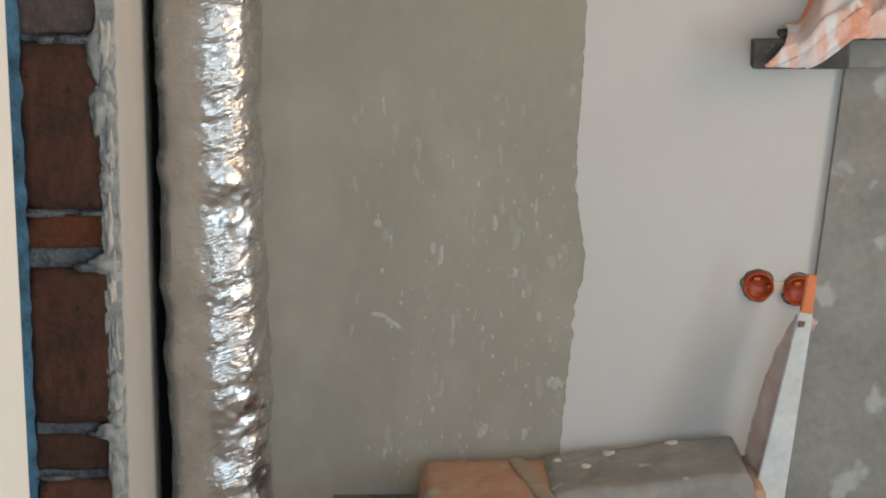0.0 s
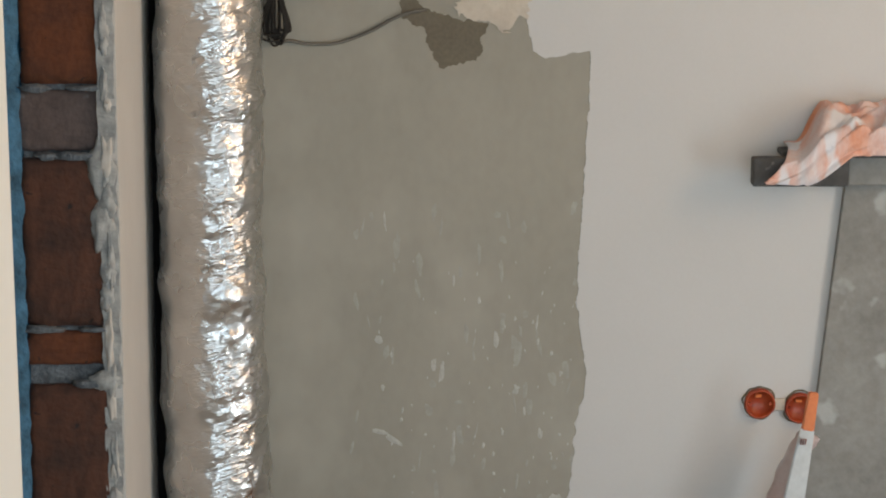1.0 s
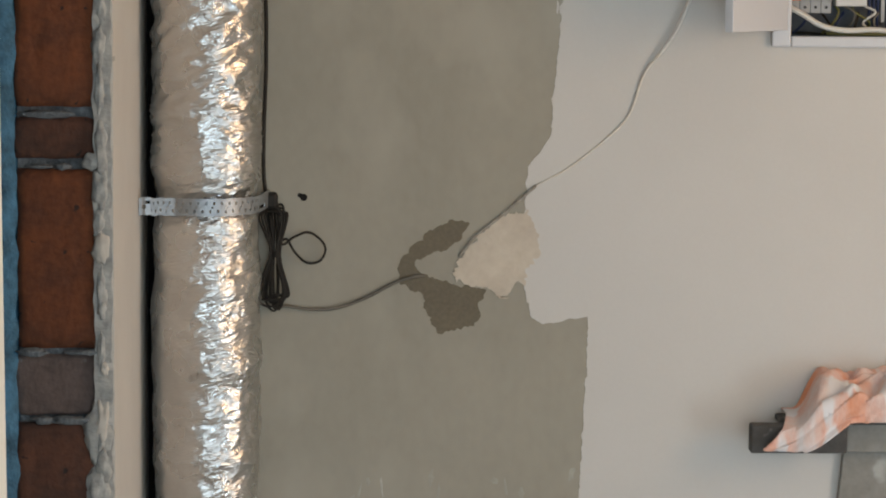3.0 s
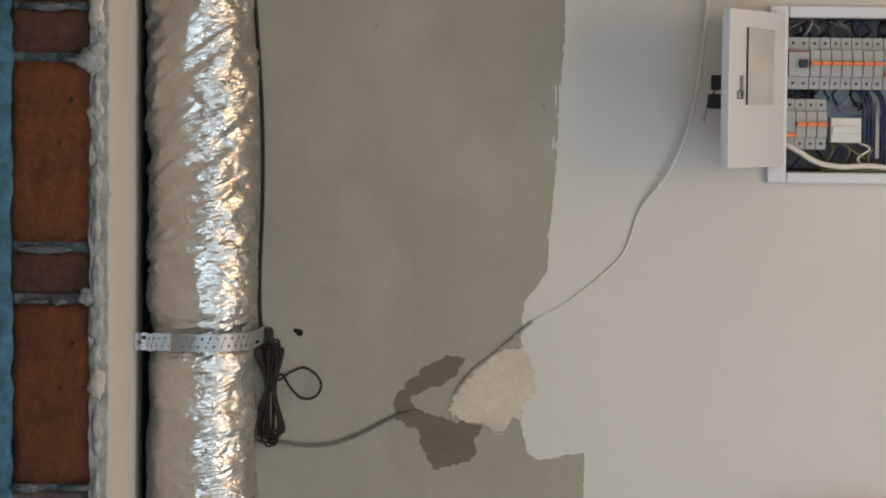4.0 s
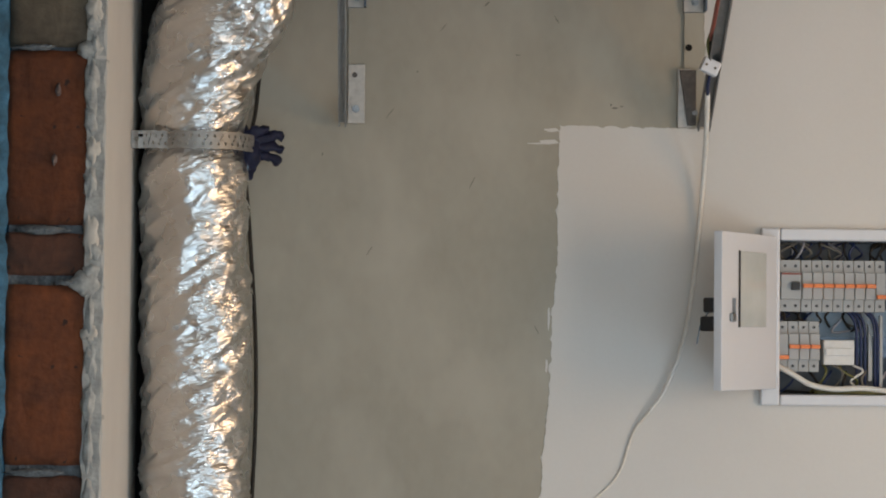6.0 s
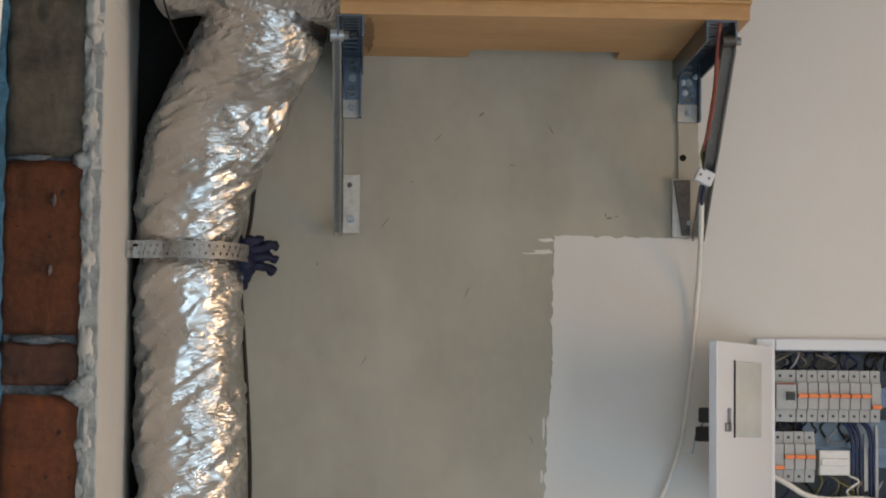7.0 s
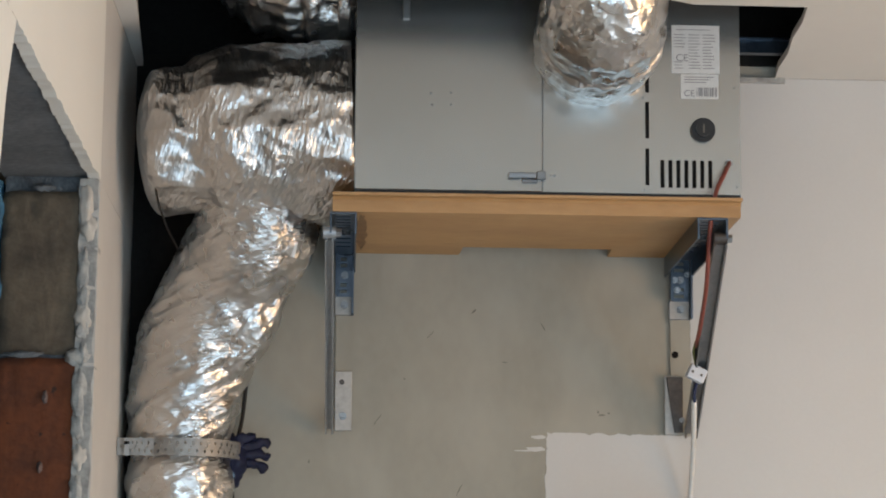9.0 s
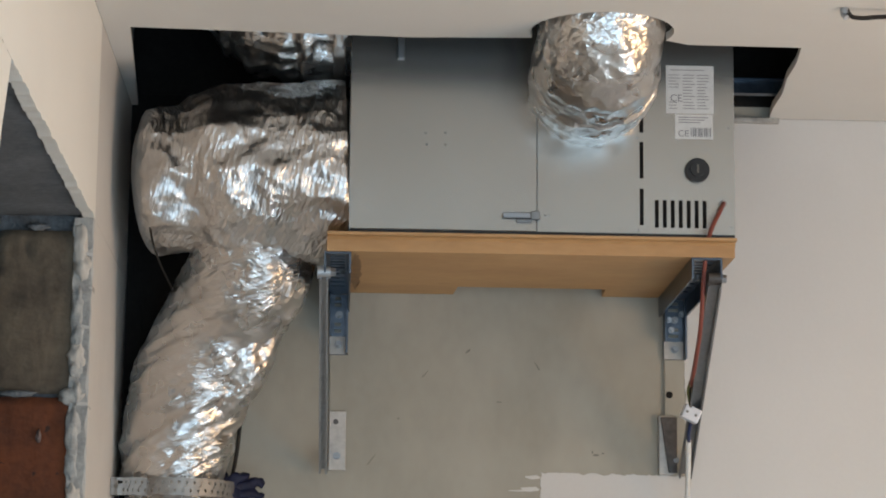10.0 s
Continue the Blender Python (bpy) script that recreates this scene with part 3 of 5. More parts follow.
cable("sensor_lead", [(-0.302, 3.715, 2.455), (-0.304, 3.715, 2.43), (-0.304, 3.72, 2.39), (-0.300, 3.74, 2.34), (-0.290, 3.80, 2.305), (-0.272, 3.86, 2.27), (-0.255, 3.93, 2.22)], 0.0019, BLACK_CABLE, duct, n=8)
part("sensor_cap", sweep(spline([(-0.302, 3.713, 2.452), (-0.300, 3.712, 2.463), (-0.297, 3.712, 2.478)], 4), 0.0042, 10), RED_CABLE, duct, "small red sensor cap", smooth=True)

front_duct = thing("foil_duct", "short silver foil duct rising from the unit through the ceiling", "duct")
part("bend", sweep(dense(spline([(0.381, 3.80, 2.582), (0.381, 3.70, 2.582), (0.381, 3.60, 2.584), (0.381, 3.535, 2.600), (0.381, 3.508, 2.645), (0.381, 3.505, 2.72), (0.381, 3.505, 2.95)], 8), 0.005), lambda t: 0.096 + 0.004 * noise.noise((t * 9, 1, 0)), 130, crumple(0.036, 0.11, 0.005, 5.5, False)), FOIL_SOFT, front_duct, smooth=True)
part("tape", sweep(dense(spline([(0.381, 3.640, 2.582), (0.381, 3.62, 2.583), (0.381, 3.598, 2.584)], 3), 0.005), 0.0985, 96, crumple(0.03, 0.15, 0.003, 3.9, False)), FOIL_BIG, front_duct, "foil tape round the joint", smooth=True)
void_duct = thing("foil_duct", "dark foil duct in the ceiling void", "duct")
part("tape", sweep(dense(spline([(-0.002, 3.83, 2.70), (-0.012, 3.83, 2.70), (-0.022, 3.83, 2.70)], 3), 0.005), 0.097, 80, crumple(0.03, 0.15, 0.003, 3.9, False)), FOIL_BIG, void_duct, "foil tape round the joint", smooth=True)
part("bend", sweep(dense(spline([(0.004, 3.83, 2.70), (-0.05, 3.83, 2.70), (-0.12, 3.85, 2.72), (-0.17, 3.90, 2.80), (-0.18, 3.92, 2.95)], 8), 0.005), lambda t: 0.088 + 0.005 * math.sin(t * 70), 90, crumple(0.03, 0.25, 0.006, 2.5, False)), FOIL_SOFT, void_duct, smooth=True)

# ---- ventilation unit on its board ----
UX0, UX1, UY, UZ0, UZ1 = 0.006, 0.599, 3.63, 2.333, 2.72
unit = thing("ventilation_unit", "galvanised grey metal ventilation unit on a wooden board", "ventilation unit")
unit.matrix_basis = Matrix.Translation((0, 0, EYE)) @ Matrix.Scale(1.022, 4) @ Matrix.Translation((0, 0, -EYE))
part("casing", boxed(UX0, UX1, UY + 0.004, D - 0.11, UZ0 - 0.0196, UZ1, bevel=0.002), GALV_DARK, unit)
# black bar draws the shade in the gap under the panels
part("base_gap", boxed(UX0 + 0.002, UX1 - 0.002, UY + 0.001, UY + 0.0038, UZ0 - 0.019, UZ0 - 0.0006), BLACK, unit, "black shadow gap under the panels")
SEAM, SLOT = 0.294, 0.4545
part("front_panel", boxed(UX0 + 0.001, SEAM - 0.0008, UY, UY + 0.004, UZ0, UZ1 - 0.004, bevel=0.001), GALV, unit, "plain galvanised door panel")


def slotted(x0, x1, y0, y1, z0, z1, holes):
    """A sheet with upright slots cut through: holes are (x0, x1, z0, z1)."""
    xs = sorted({x0, x1, *[h[0] for h in holes], *[h[1] for h in holes]})
    zs = sorted({z0, z1, *[h[2] for h in holes], *[h[3] for h in holes]})
    bm = bmesh.new()
    grid = {(i, j): bm.verts.new((x, y0, z)) for i, x in enumerate(xs) for j, z in enumerate(zs)}
    for i in range(len(xs) - 1):
        for j in range(len(zs) - 1):
            cx, cz = (xs[i] + xs[i + 1]) / 2, (zs[j] + zs[j + 1]) / 2
            if not any(h[0] < cx < h[1] and h[2] < cz < h[3] for h in holes):
                bm.faces.new((grid[i, j], grid[i + 1, j], grid[i + 1, j + 1], grid[i, j + 1]))
    for v in [v for v in bm.verts if not v.link_faces]:
        bm.verts.remove(v)
    g = bmesh.ops.extrude_face_region(bm, geom=bm.faces[:])
    bmesh.ops.translate(bm, vec=(0, y1 - y0, 0), verts=[v for v in g["geom"] if isinstance(v, bmesh.types.BMVert)])
    return bm


slots = [(SLOT - 0.0030, SLOT + 0.0030, z0, z1) for z0, z1 in ((2.346, 2.403), (2.419, 2.476), (2.491, 2.548))]
slots += [(0.4745 + 0.01225 * k, 0.4745 + 0.01225 * k + 0.0062, 2.3427, 2.3854) for k in range(7)]
part("front_panel", slotted(SEAM + 0.0008, UX1 - 0.001, UY, UY + 0.0035, UZ0, UZ1 - 0.004, slots), GALV, unit, "galvanised panel with vent slots and labels")
# the slots' inner shade is this plate's colour
part("slot_backing", boxed(0.445, 0.57, UY + 0.0036, UY + 0.0039, 2.338, 2.556), DARK, unit, "near-black plate drawing the shade behind the vent slots")
label1 = part("rating_label", boxed(0.493, 0.567, UY - 0.0006, UY - 0.0001, 2.522, 2.598), PAPER, unit, "white printed rating label")
label2 = part("barcode_label", boxed(0.5065, 0.565, UY - 0.0006, UY - 0.0001, 2.482, 2.5208), PAPER, unit, "small white label with a barcode")
random.seed(5)
for x0, x1, z in [(0.50, 0.552, 2.591)] + [(0.497 + 0.022 * c, 0.497 + 0.022 * c + random.uniform(0.012, 0.019), 2.583 - 0.0048 * r) for r in range(12) for c in range(3) if not (c == 0 and 4 < r < 9)]:
    part("print", boxed(x0, x1, UY - 0.0009, UY - 0.0007, z - 0.0006, z + 0.0005), INK, label1)
for k in range(11):
    x = 0.531 + 0.0029 * k
    part("print", boxed(x, x + (0.0019 if k % 3 else 0.0010), UY - 0.0009, UY - 0.0007, 2.486, 2.500), INK, label2)
for r in range(3):
    part("print", boxed(0.512, 0.558 - 0.006 * r, UY - 0.0009, UY - 0.0007, 2.5155 - 0.004 * r, 2.5168 - 0.004 * r), INK, label2)


def lettering(text, x, y, z, size, parent):
    cu = bpy.data.curves.new("print", "FONT")
    cu.body, cu.size, cu.extrude = text, size, 0.0001
    me = bpy.data.meshes.new_from_object(bpy.data.objects.new("print", cu))
    me.materials.clear()
    me.materials.append(INK)
    ob = new("print", me)
    ob.matrix_world = pose(x, y, z, 90, 0, 0)
    ob.parent = parent
    return ob


lettering("CE", 0.499, UY - 0.0009, 2.541, 0.016, label1)
lettering("CE", 0.511, UY - 0.0009, 2.486, 0.014, label2)
plug = part("cable_gland", disc(disc(bmesh.new(), (0.5399, UY - 0.004, 2.4326), (0, 1, 0), 0.0185, 0.008, 28, r2=0.0195), (0.5399, UY - 0.009, 2.4326), (0, 1, 0), 0.0115, 0.006, 20), BLACK, unit, "round black plastic plug")
part("slit", boxed(0.5385, 0.5413, UY - 0.0135, UY - 0.012, 2.427, 2.440), GREY_CABLE, plug)
latch = part("latch", boxed(0.2412, 0.284, UY - 0.010, UY - 0.003, 2.3520, 2.3610, bevel=0.002), STRAP, unit, "bright toggle latch")
part("catch", box(boxed(0.262, 0.286, UY - 0.005, UY, 2.3455, 2.3515, bevel=0.001), 0.284, 0.2985, UY - 0.009, UY, 2.350, 2.3635, bevel=0.0015), GALV_DARK, latch)
part("latch", boxed(0.078, 0.089, UY - 0.008, UY, 2.598, 2.640, bevel=0.002), GALV_DARK, unit)
for x, z in [(0.1227, 2.4835), (0.1530, 2.4845), (0.1242, 2.4655), (0.1530, 2.4660), (0.306, 2.358), (0.312, 2.358), (0.589, 2.500), (0.592, 2.345), (0.449, 2.338), (0.59, 2.632), (0.448, 2.482)]:
    part("rivet", disc(bmesh.new(), (x, UY - 0.0006, z), (0, 1, 0), 0.0016, 0.0014, 8), GALV_DARK, unit)
part("grommet", disc(bmesh.new(), (0.5795, UY - 0.003, 2.381), (0, 1, 0), 0.006, 0.006, 14), GREY_PLASTIC, unit, "pale cable grommet")

bm = bmesh.new()
plan = [(-0.025, 3.625), (0.600, 3.625), (0.600, D - 0.004), (0.438, D - 0.004), (0.436, D - 0.082), (0.190, D - 0.084), (0.186, D - 0.004), (-0.025, D - 0.004)]
f = bm.faces.new([bm.verts.new((x, y, 2.301)) for x, y in plan])
g = bmesh.ops.extrude_face_region(bm, geom=[f])
bmesh.ops.translate(bm, vec=(0, 0, 0.0265), verts=[v for v in g["geom"] if isinstance(v, bmesh.types.BMVert)])
bmesh.ops.bevel(bm, geom=[e for e in bm.edges if e.calc_length() > 0.5 and e.verts[0].co.z < 2.31 and e.verts[0].co.y < 3.7], offset=0.022, segments=7, affect="EDGES")
board = tagged(part("wooden_board", bm, WOOD), "thick orange-brown varnished wooden board across two brackets", "board")

bm = bmesh.new()
bm.faces.new([bm.verts.new((0.0195 + (0.008 + 0.007 * noise.noise((math.cos(a) * 3, math.sin(a) * 3, 5.0))) * math.cos(a), 3.83 + 0.16 * math.sin(a) * (1 + 0.2 * noise.noise((a * 3, 1, 2))), 2.3006)) for a in [2 * math.pi * j / 70 for j in range(70)]])
part("stain", bm, mat("dark_wood_stain", (0.32, 0.175, 0.072), 0.6, second=(0.17, 0.085, 0.035), scale=40, bump=0.05), board, "dark stain beside the bracket")

# ---- brackets ----
def bracket(x0, x1, strut_out, foot):
    b = thing("wall_bracket", "zinc-plated steel wall bracket with a diagonal strut", "bracket", group="brackets under the unit")
    t = 0.003
    arm = slotted(x0, x1, 0, t, 3.650, D - 0.006, [(x0 + 0.009, x1 - 0.009, y, y + 0.012) for y in (3.67, 3.695, 3.72, 3.745, 3.77, 3.80, 3.83, 3.87, 3.91, 3.95)])
    bmesh.ops.transform(arm, matrix=Matrix(((1, 0, 0, 0), (0, 0, 1, 0), (0, -1, 0, 2.3005), (0, 0, 0, 1))), verts=arm.verts)
    part("arm", arm, ZINC, b, "slotted steel arm")
    part("arm_flange", boxed(x0, x0 + t, 3.650, D - 0.006, 2.268, 2.2972), ZINC, b)
    part("arm_flange", boxed(x1 - t, x1, 3.650, D - 0.006, 2.268, 2.2972), ZINC, b)
    part("foot_plate", boxed(x0 + 0.0085, x1 - 0.006, D - 0.0095, D - 0.0082, 2.1955, 2.2255), PALE_STEEL, b)
    part("wall_leg", box(box(slotted(x0 + 0.008, x1 - 0.002, D - 0.008, D - 0.004, 2.195, 2.2965, [(x0 + 0.016, x1 - 0.014, z, z + 0.006) for z in (2.232, 2.243, 2.276, 2.287)]), x0 + 0.008, x0 + 0.011, D - 0.03, D - 0.008, 2.226, 2.2965), x1 - 0.005, x1 - 0.002, D - 0.03, D - 0.008, 2.195, 2.2965), ZINC, b)
    part("foot_plate", boxed(foot[0], foot[1], D - 0.010, D - 0.004, 2.001, 2.100, bevel=0.001), PALE_STEEL, b, "pale flat steel foot plate")
    part("mounting_rail", boxed(x0 + 0.010, x1 - 0.004, D - 0.0058, D - 0.0035, 2.1005, 2.1945), CEMENT, b, "rail smeared over with grey plaster")
    cx = (x0 + x1) / 2 + 0.003
    for z in (2.262, 2.212, 2.025):
        part("bolt", disc(disc(bmesh.new(), (cx, D - 0.011, z), (0, 1, 0), 0.0065, 0.002, 16), (cx, D - 0.015, z), (0, 1, 0), 0.0045, 0.007, 6), GALV_DARK, b)
    a, c = Vector((strut_out[0], 3.660, 2.266)), Vector((strut_out[1], D - 0.012, 2.004))
    d = (c - a).normalized()
    m = Matrix.Translation((a + c) / 2) @ Vector((0, 0, 1)).rotation_difference(d).to_matrix().to_4x4()
    h, w = (c - a).length / 2, strut_out[2] / 2
    part("strut", box(box(boxed(-w, w, -0.0015, 0.0015, -h, h), -w, -w + 0.003, 0.0015, 0.012, -h, h), w - 0.003, w, 0.0015, 0.012, -h, h, m=None), STRAP if strut_out[2] < 0.015 else GALV_DARK, b, "diagonal steel strut").matrix_basis = m
    pivot = part("pivot", disc(bmesh.new(), (strut_out[0], 3.660, 2.270), (1, 0, 0), 0.010, 0.020, 20), STRAP if strut_out[2] < 0.015 else DARK_STEEL, b, "round steel pivot bolt")
    part("nut", disc(bmesh.new(), (strut_out[0] + 0.014, 3.660, 2.270), (1, 0, 0), 0.007, 0.008, 6), GALV_DARK, pivot)
    part("bolt", disc(disc(bmesh.new(), (cx + 0.004, 3.80, 2.2965), (0, 0, 1), 0.007, 0.002, 16), (cx + 0.004, 3.80, 2.293), (0, 0, 1), 0.0045, 0.006, 6), STRAP, b)
    part("bolt_hole", disc(bmesh.new(), ((foot[0] + foot[1]) / 2 - 0.003, D - 0.0103, 2.082), (0, 1, 0), 0.0045, 0.0014, 14), DARK_STEEL, b, "dark empty bolt hole")
    if strut_out[2] > 0.015:
        for dx, z in ((-0.010, 2.262), (0.012, 2.272), (-0.006, 2.245)):
            part("bolt", disc(disc(bmesh.new(), (cx + dx, D - 0.012, z), (0, 1, 0), 0.0055, 0.002, 14), (cx + dx, D - 0.016, z), (0, 1, 0), 0.0035, 0.008, 6), STRAP, b)
        bm = boxed(foot[0] + 0.002, foot[1] + 0.006, D - 0.016, D - 0.0105, 2.004, 2.097, bevel=0.001)
        for v in bm.verts:
            if v.co.x < foot[0] + 0.01:
                v.co.x += 0.014 * (2.097 - v.co.z) / 0.093
        part("strut_end", bm, DARK_STEEL, b, "dark flattened end of the strut")
    return b


bracket(-0.029, 0.012, (-0.0290, -0.0275, 0.0135), (-0.0190, 0.0095))
bracket(0.534, 0.581, (0.5700, 0.5760, 0.021), (0.5330, 0.5570))

# ---- cables at the right bracket ----
red = thing("power_cable", "red-brown supply cable from the unit, joined to a white cable", "cable")
cable("lead", [(0.5922, 3.704, 2.3971), (0.580, 3.672, 2.375), (0.566, 3.662, 2.347), (0.559, 3.660, 2.320), (0.5555, 3.663, 2.290), (0.5540, 3.672, 2.255), (0.555, 3.71, 2.20), (0.558, 3.79, 2.155), (0.561, 3.86, 2.128)], 0.0036, RED_CABLE, red)
cable("core", [(0.559, 3.85, 2.135), (0.557, 3.865, 2.12), (0.562, 3.88, 2.105), (0.566, 3.89, 2.092)], 0.0022, YELLOW_WIRE, red)
cable("core", [(0.563, 3.855, 2.135), (0.561, 3.87, 2.115), (0.566, 3.89, 2.092)], 0.002, BLACK_CABLE, red)
cable("core", [(0.567, 3.895, 2.078), (0.566, 3.92, 2.060), (0.5700, 3.95, 2.045)], 0.0030, BLUE_WIRE, red)
terminal = part("terminal", boxed(-0.015, 0.015, -0.008, 0.008, -0.012, 0.012, bevel=0.003, m=pose(0.5655, 3.892, 2.087, 0, 25, 8)), WHITE_PLASTIC, red, "white terminal block")
for k in (-1, 1):
    part("screw_hole", disc(bmesh.new(), (0.5655 + 0.007 * k, 3.8835 + 0.001 * k, 2.087 - 0.003 * k), (0, 1, 0), 0.0022, 0.002, 10), GREY_CABLE, terminal)
cable("lead", [(0.5690, 3.945, 2.05), (0.573, 3.985, 1.98), (0.574, 4.03, 1.90), (0.565, D - 0.009, 1.777), (0.547, D - 0.009, 1.654), (0.515, D - 0.009, 1.565), (0.488, D - 0.008, 1.525)], lambda t: 0.0045 - 0.0019 * t * t, WHITE_CABLE, red, "white cable hanging in a loose curve")
cable("lead", [(0.488, D - 0.008, 1.525), (0.462, D - 0.004, 1.490), (0.440, D - 0.0028, 1.425), (0.407, D - 0.0020, 1.387), (0.341, D - 0.0014, 1.334), (0.285, D - 0.0012, 1.303)], lambda t: 0.0025 - 0.0009 * t, DUSTY_CABLE, red, "thin plaster-stained stretch of the cable")
cable("lead", [(0.285, D - 0.004, 1.303), (0.245, D - 0.002, 1.267), (0.219, D - 0.002, 1.245), (0.185, D - 0.002, 1.218), (0.163, D - 0.002, 1.190), (0.155, D + 0.004, 1.178)], 0.0026, EMBED, red, "dusty lower end of the cable")

# ---- coiled black cable ----
coil = thing("coiled_cable", "thin black cable hung up in a tied bundle", "cable")
random.seed(9)
cpts = []
for k in range(11):
    w = random.uniform(0.005, 0.026)
    s = random.uniform(-0.009, 0.009)
    yy = D - 0.012 - 0.0035 * (k % 4)
    cpts += [(-0.148 + s, yy, 1.272 - 0.002 * k), (-0.148 + w * 0.7 + s, yy, 1.250), (-0.149 + 0.004 + s * 0.4, yy, 1.185), (-0.150 + w + s, yy, 1.120), (-0.151 + s, yy, 1.090 + 0.003 * k), (-0.151 - w + s, yy, 1.120), (-0.150 - 0.005 + s * 0.4, yy, 1.190), (-0.150 - w * 0.8 + s, yy, 1.250)]
cable("coil", cpts, 0.0018, BLACK_CABLE, coil, n=6, segs=6)
part("tie", sweep(spline([(-0.149, D - 0.015, 1.182), (-0.149, D - 0.015, 1.192)], 3), 0.009, 10), BLACK_CABLE, coil)
cable("loop", [(-0.150, D - 0.018, 1.255), (-0.140, D - 0.02, 1.205), (-0.118, D - 0.018, 1.216), (-0.095, D - 0.015, 1.2235), (-0.074, D - 0.012, 1.210), (-0.0665, D - 0.012, 1.193), (-0.076, D - 0.012, 1.175), (-0.098, D - 0.012, 1.172), (-0.118, D - 0.013, 1.190), (-0.132, D - 0.015, 1.212), (-0.147, D - 0.018, 1.20)], 0.0021, BLACK_CABLE, coil, n=8)
cable("tail", [(-0.150, D - 0.012, 1.096), (-0.130, D - 0.007, 1.098), (-0.095, D - 0.005, 1.0925), (-0.048, D - 0.005, 1.095), (0.0, D - 0.005, 1.112), (0.047, D - 0.005, 1.137), (0.075, D - 0.004, 1.147), (0.10, D + 0.001, 1.150)], 0.0029, GREY_CABLE, coil, "dusty tail running to the damp patch")
cable("riser", [(-0.155, D - 0.012, 1.25), (-0.168, D - 0.010, 1.30), (-0.170, D - 0.008, 1.378), (-0.166, D - 0.008, 1.51), (-0.168, D - 0.008, 1.65), (-0.178, D - 0.008, 1.80), (-0.187, D - 0.008, 1.93), (-0.172, D - 0.008, 2.02), (-0.165, D - 0.008, 2.10)], 0.0033, BLACK_CABLE, coil, n=8)
part("knot", boxed(-0.176, -0.146, D - 0.022, D - 0.006, 1.262, 1.290, bevel=0.006), BLACK_CABLE, coil)

# ---- perforated straps ----
def strap(z, seed, material):
    st = thing("perforated_strap", "galvanised perforated steel strap round the duct", "strap", group="straps on the duct")
    bm = bmesh.new()
    line = [(-0.3615, 3.872), (-0.356, 3.871), (-0.351, 3.870)] + [(-0.261 - 0.090 * math.cos(radians(a)), 3.955 - 0.0955 * math.sin(radians(a))) for a in range(24, 172, 2)] + [(-0.166, 3.99), (-0.160, D - 0.004)]
    line[3:] = [q for q in line[3:] if q[0] > -0.349 or q[1] > 3.9]
    line = [line[0], *sorted(line[1:-2], key=lambda q: q[0]), *line[-2:]]
    h, rows = 0.028, 11
    grid = [[bm.verts.new((x, min(y, 3.871) if x < -0.30 else y, z - h / 2 + h * j / rows + 0.002 * noise.noise((i * 0.2, seed, 0)))) for j in range(rows + 1)] for i, (x, y) in enumerate(line)]
    for i in range(len(line) - 1):
        for j in range(rows):
            hole = i > 1 and ((j in (2, 3) and i % 4 == 0) or (j in (7, 8) and i % 4 == 2) or (j == 5 and i % 8 == 1))
            if not hole:
                bm.faces.new((grid[i][j], grid[i + 1][j], grid[i + 1][j + 1], grid[i][j + 1]))
    g = bmesh.ops.extrude_face_region(bm, geom=bm.faces[:])
    for v in g["geom"]:
        if isinstance(v, bmesh.types.BMVert):
            d = Vector((-0.261 - v.co.x, 3.97 - v.co.y, 0)).normalized()
            v.co += d * 0.0009
    part("band", bm, material, st)
    part("screw", disc(bmesh.new(), (-0.353, 3.868, z), (0, 1, 0), 0.0035, 0.004, 12), GREY_CABLE, st)


strap(1.280, 1.0, STRAP)
strap(1.957, 6.0, DULL_STRAP)

# ---- blue glove behind the upper strap ----
glove = thing("rubber_glove", "dark blue crumpled rubber glove tucked beside the duct", "glove")
part("palm", sweep(spline([(-0.205, 3.99, 1.99), (-0.190, 3.975, 1.962), (-0.178, 3.97, 1.935), (-0.185, 3.985, 1.905)], 8), lambda t: 0.010 + 0.014 * math.sin(math.pi * min(1, t + 0.1)), 20, lambda p, d: 0.005 * noise.noise(p * 90)), RUBBER, glove, smooth=True)
for pts in ([(-0.178, 3.97, 1.965), (-0.155, 3.975, 1.972), (-0.138, 3.985, 1.980), (-0.128, 3.99, 1.974)], [(-0.175, 3.97, 1.952), (-0.150, 3.975, 1.955), (-0.128, 3.985, 1.952)], [(-0.175, 3.97, 1.94), (-0.150, 3.98, 1.935), (-0.132, 3.99, 1.925)], [(-0.182, 3.965, 1.97), (-0.168, 3.965, 1.985), (-0.15, 3.975, 1.99)]):
    part("finger", sweep(spline([(-0.180 + (x + 0.180) * 1.05, y, 1.955 + (z - 1.955) * 0.8) for x, y, z in pts], 6), lambda t: 0.0095 - 0.003 * t, 12, lambda p, d: 0.006 * noise.noise(p * 110)), RUBBER, glove, smooth=True)
part("cuff", boxed(-0.186, -0.178, 3.955, 3.962, 1.915, 1.928, bevel=0.001), ZINC, glove, "bright clip")

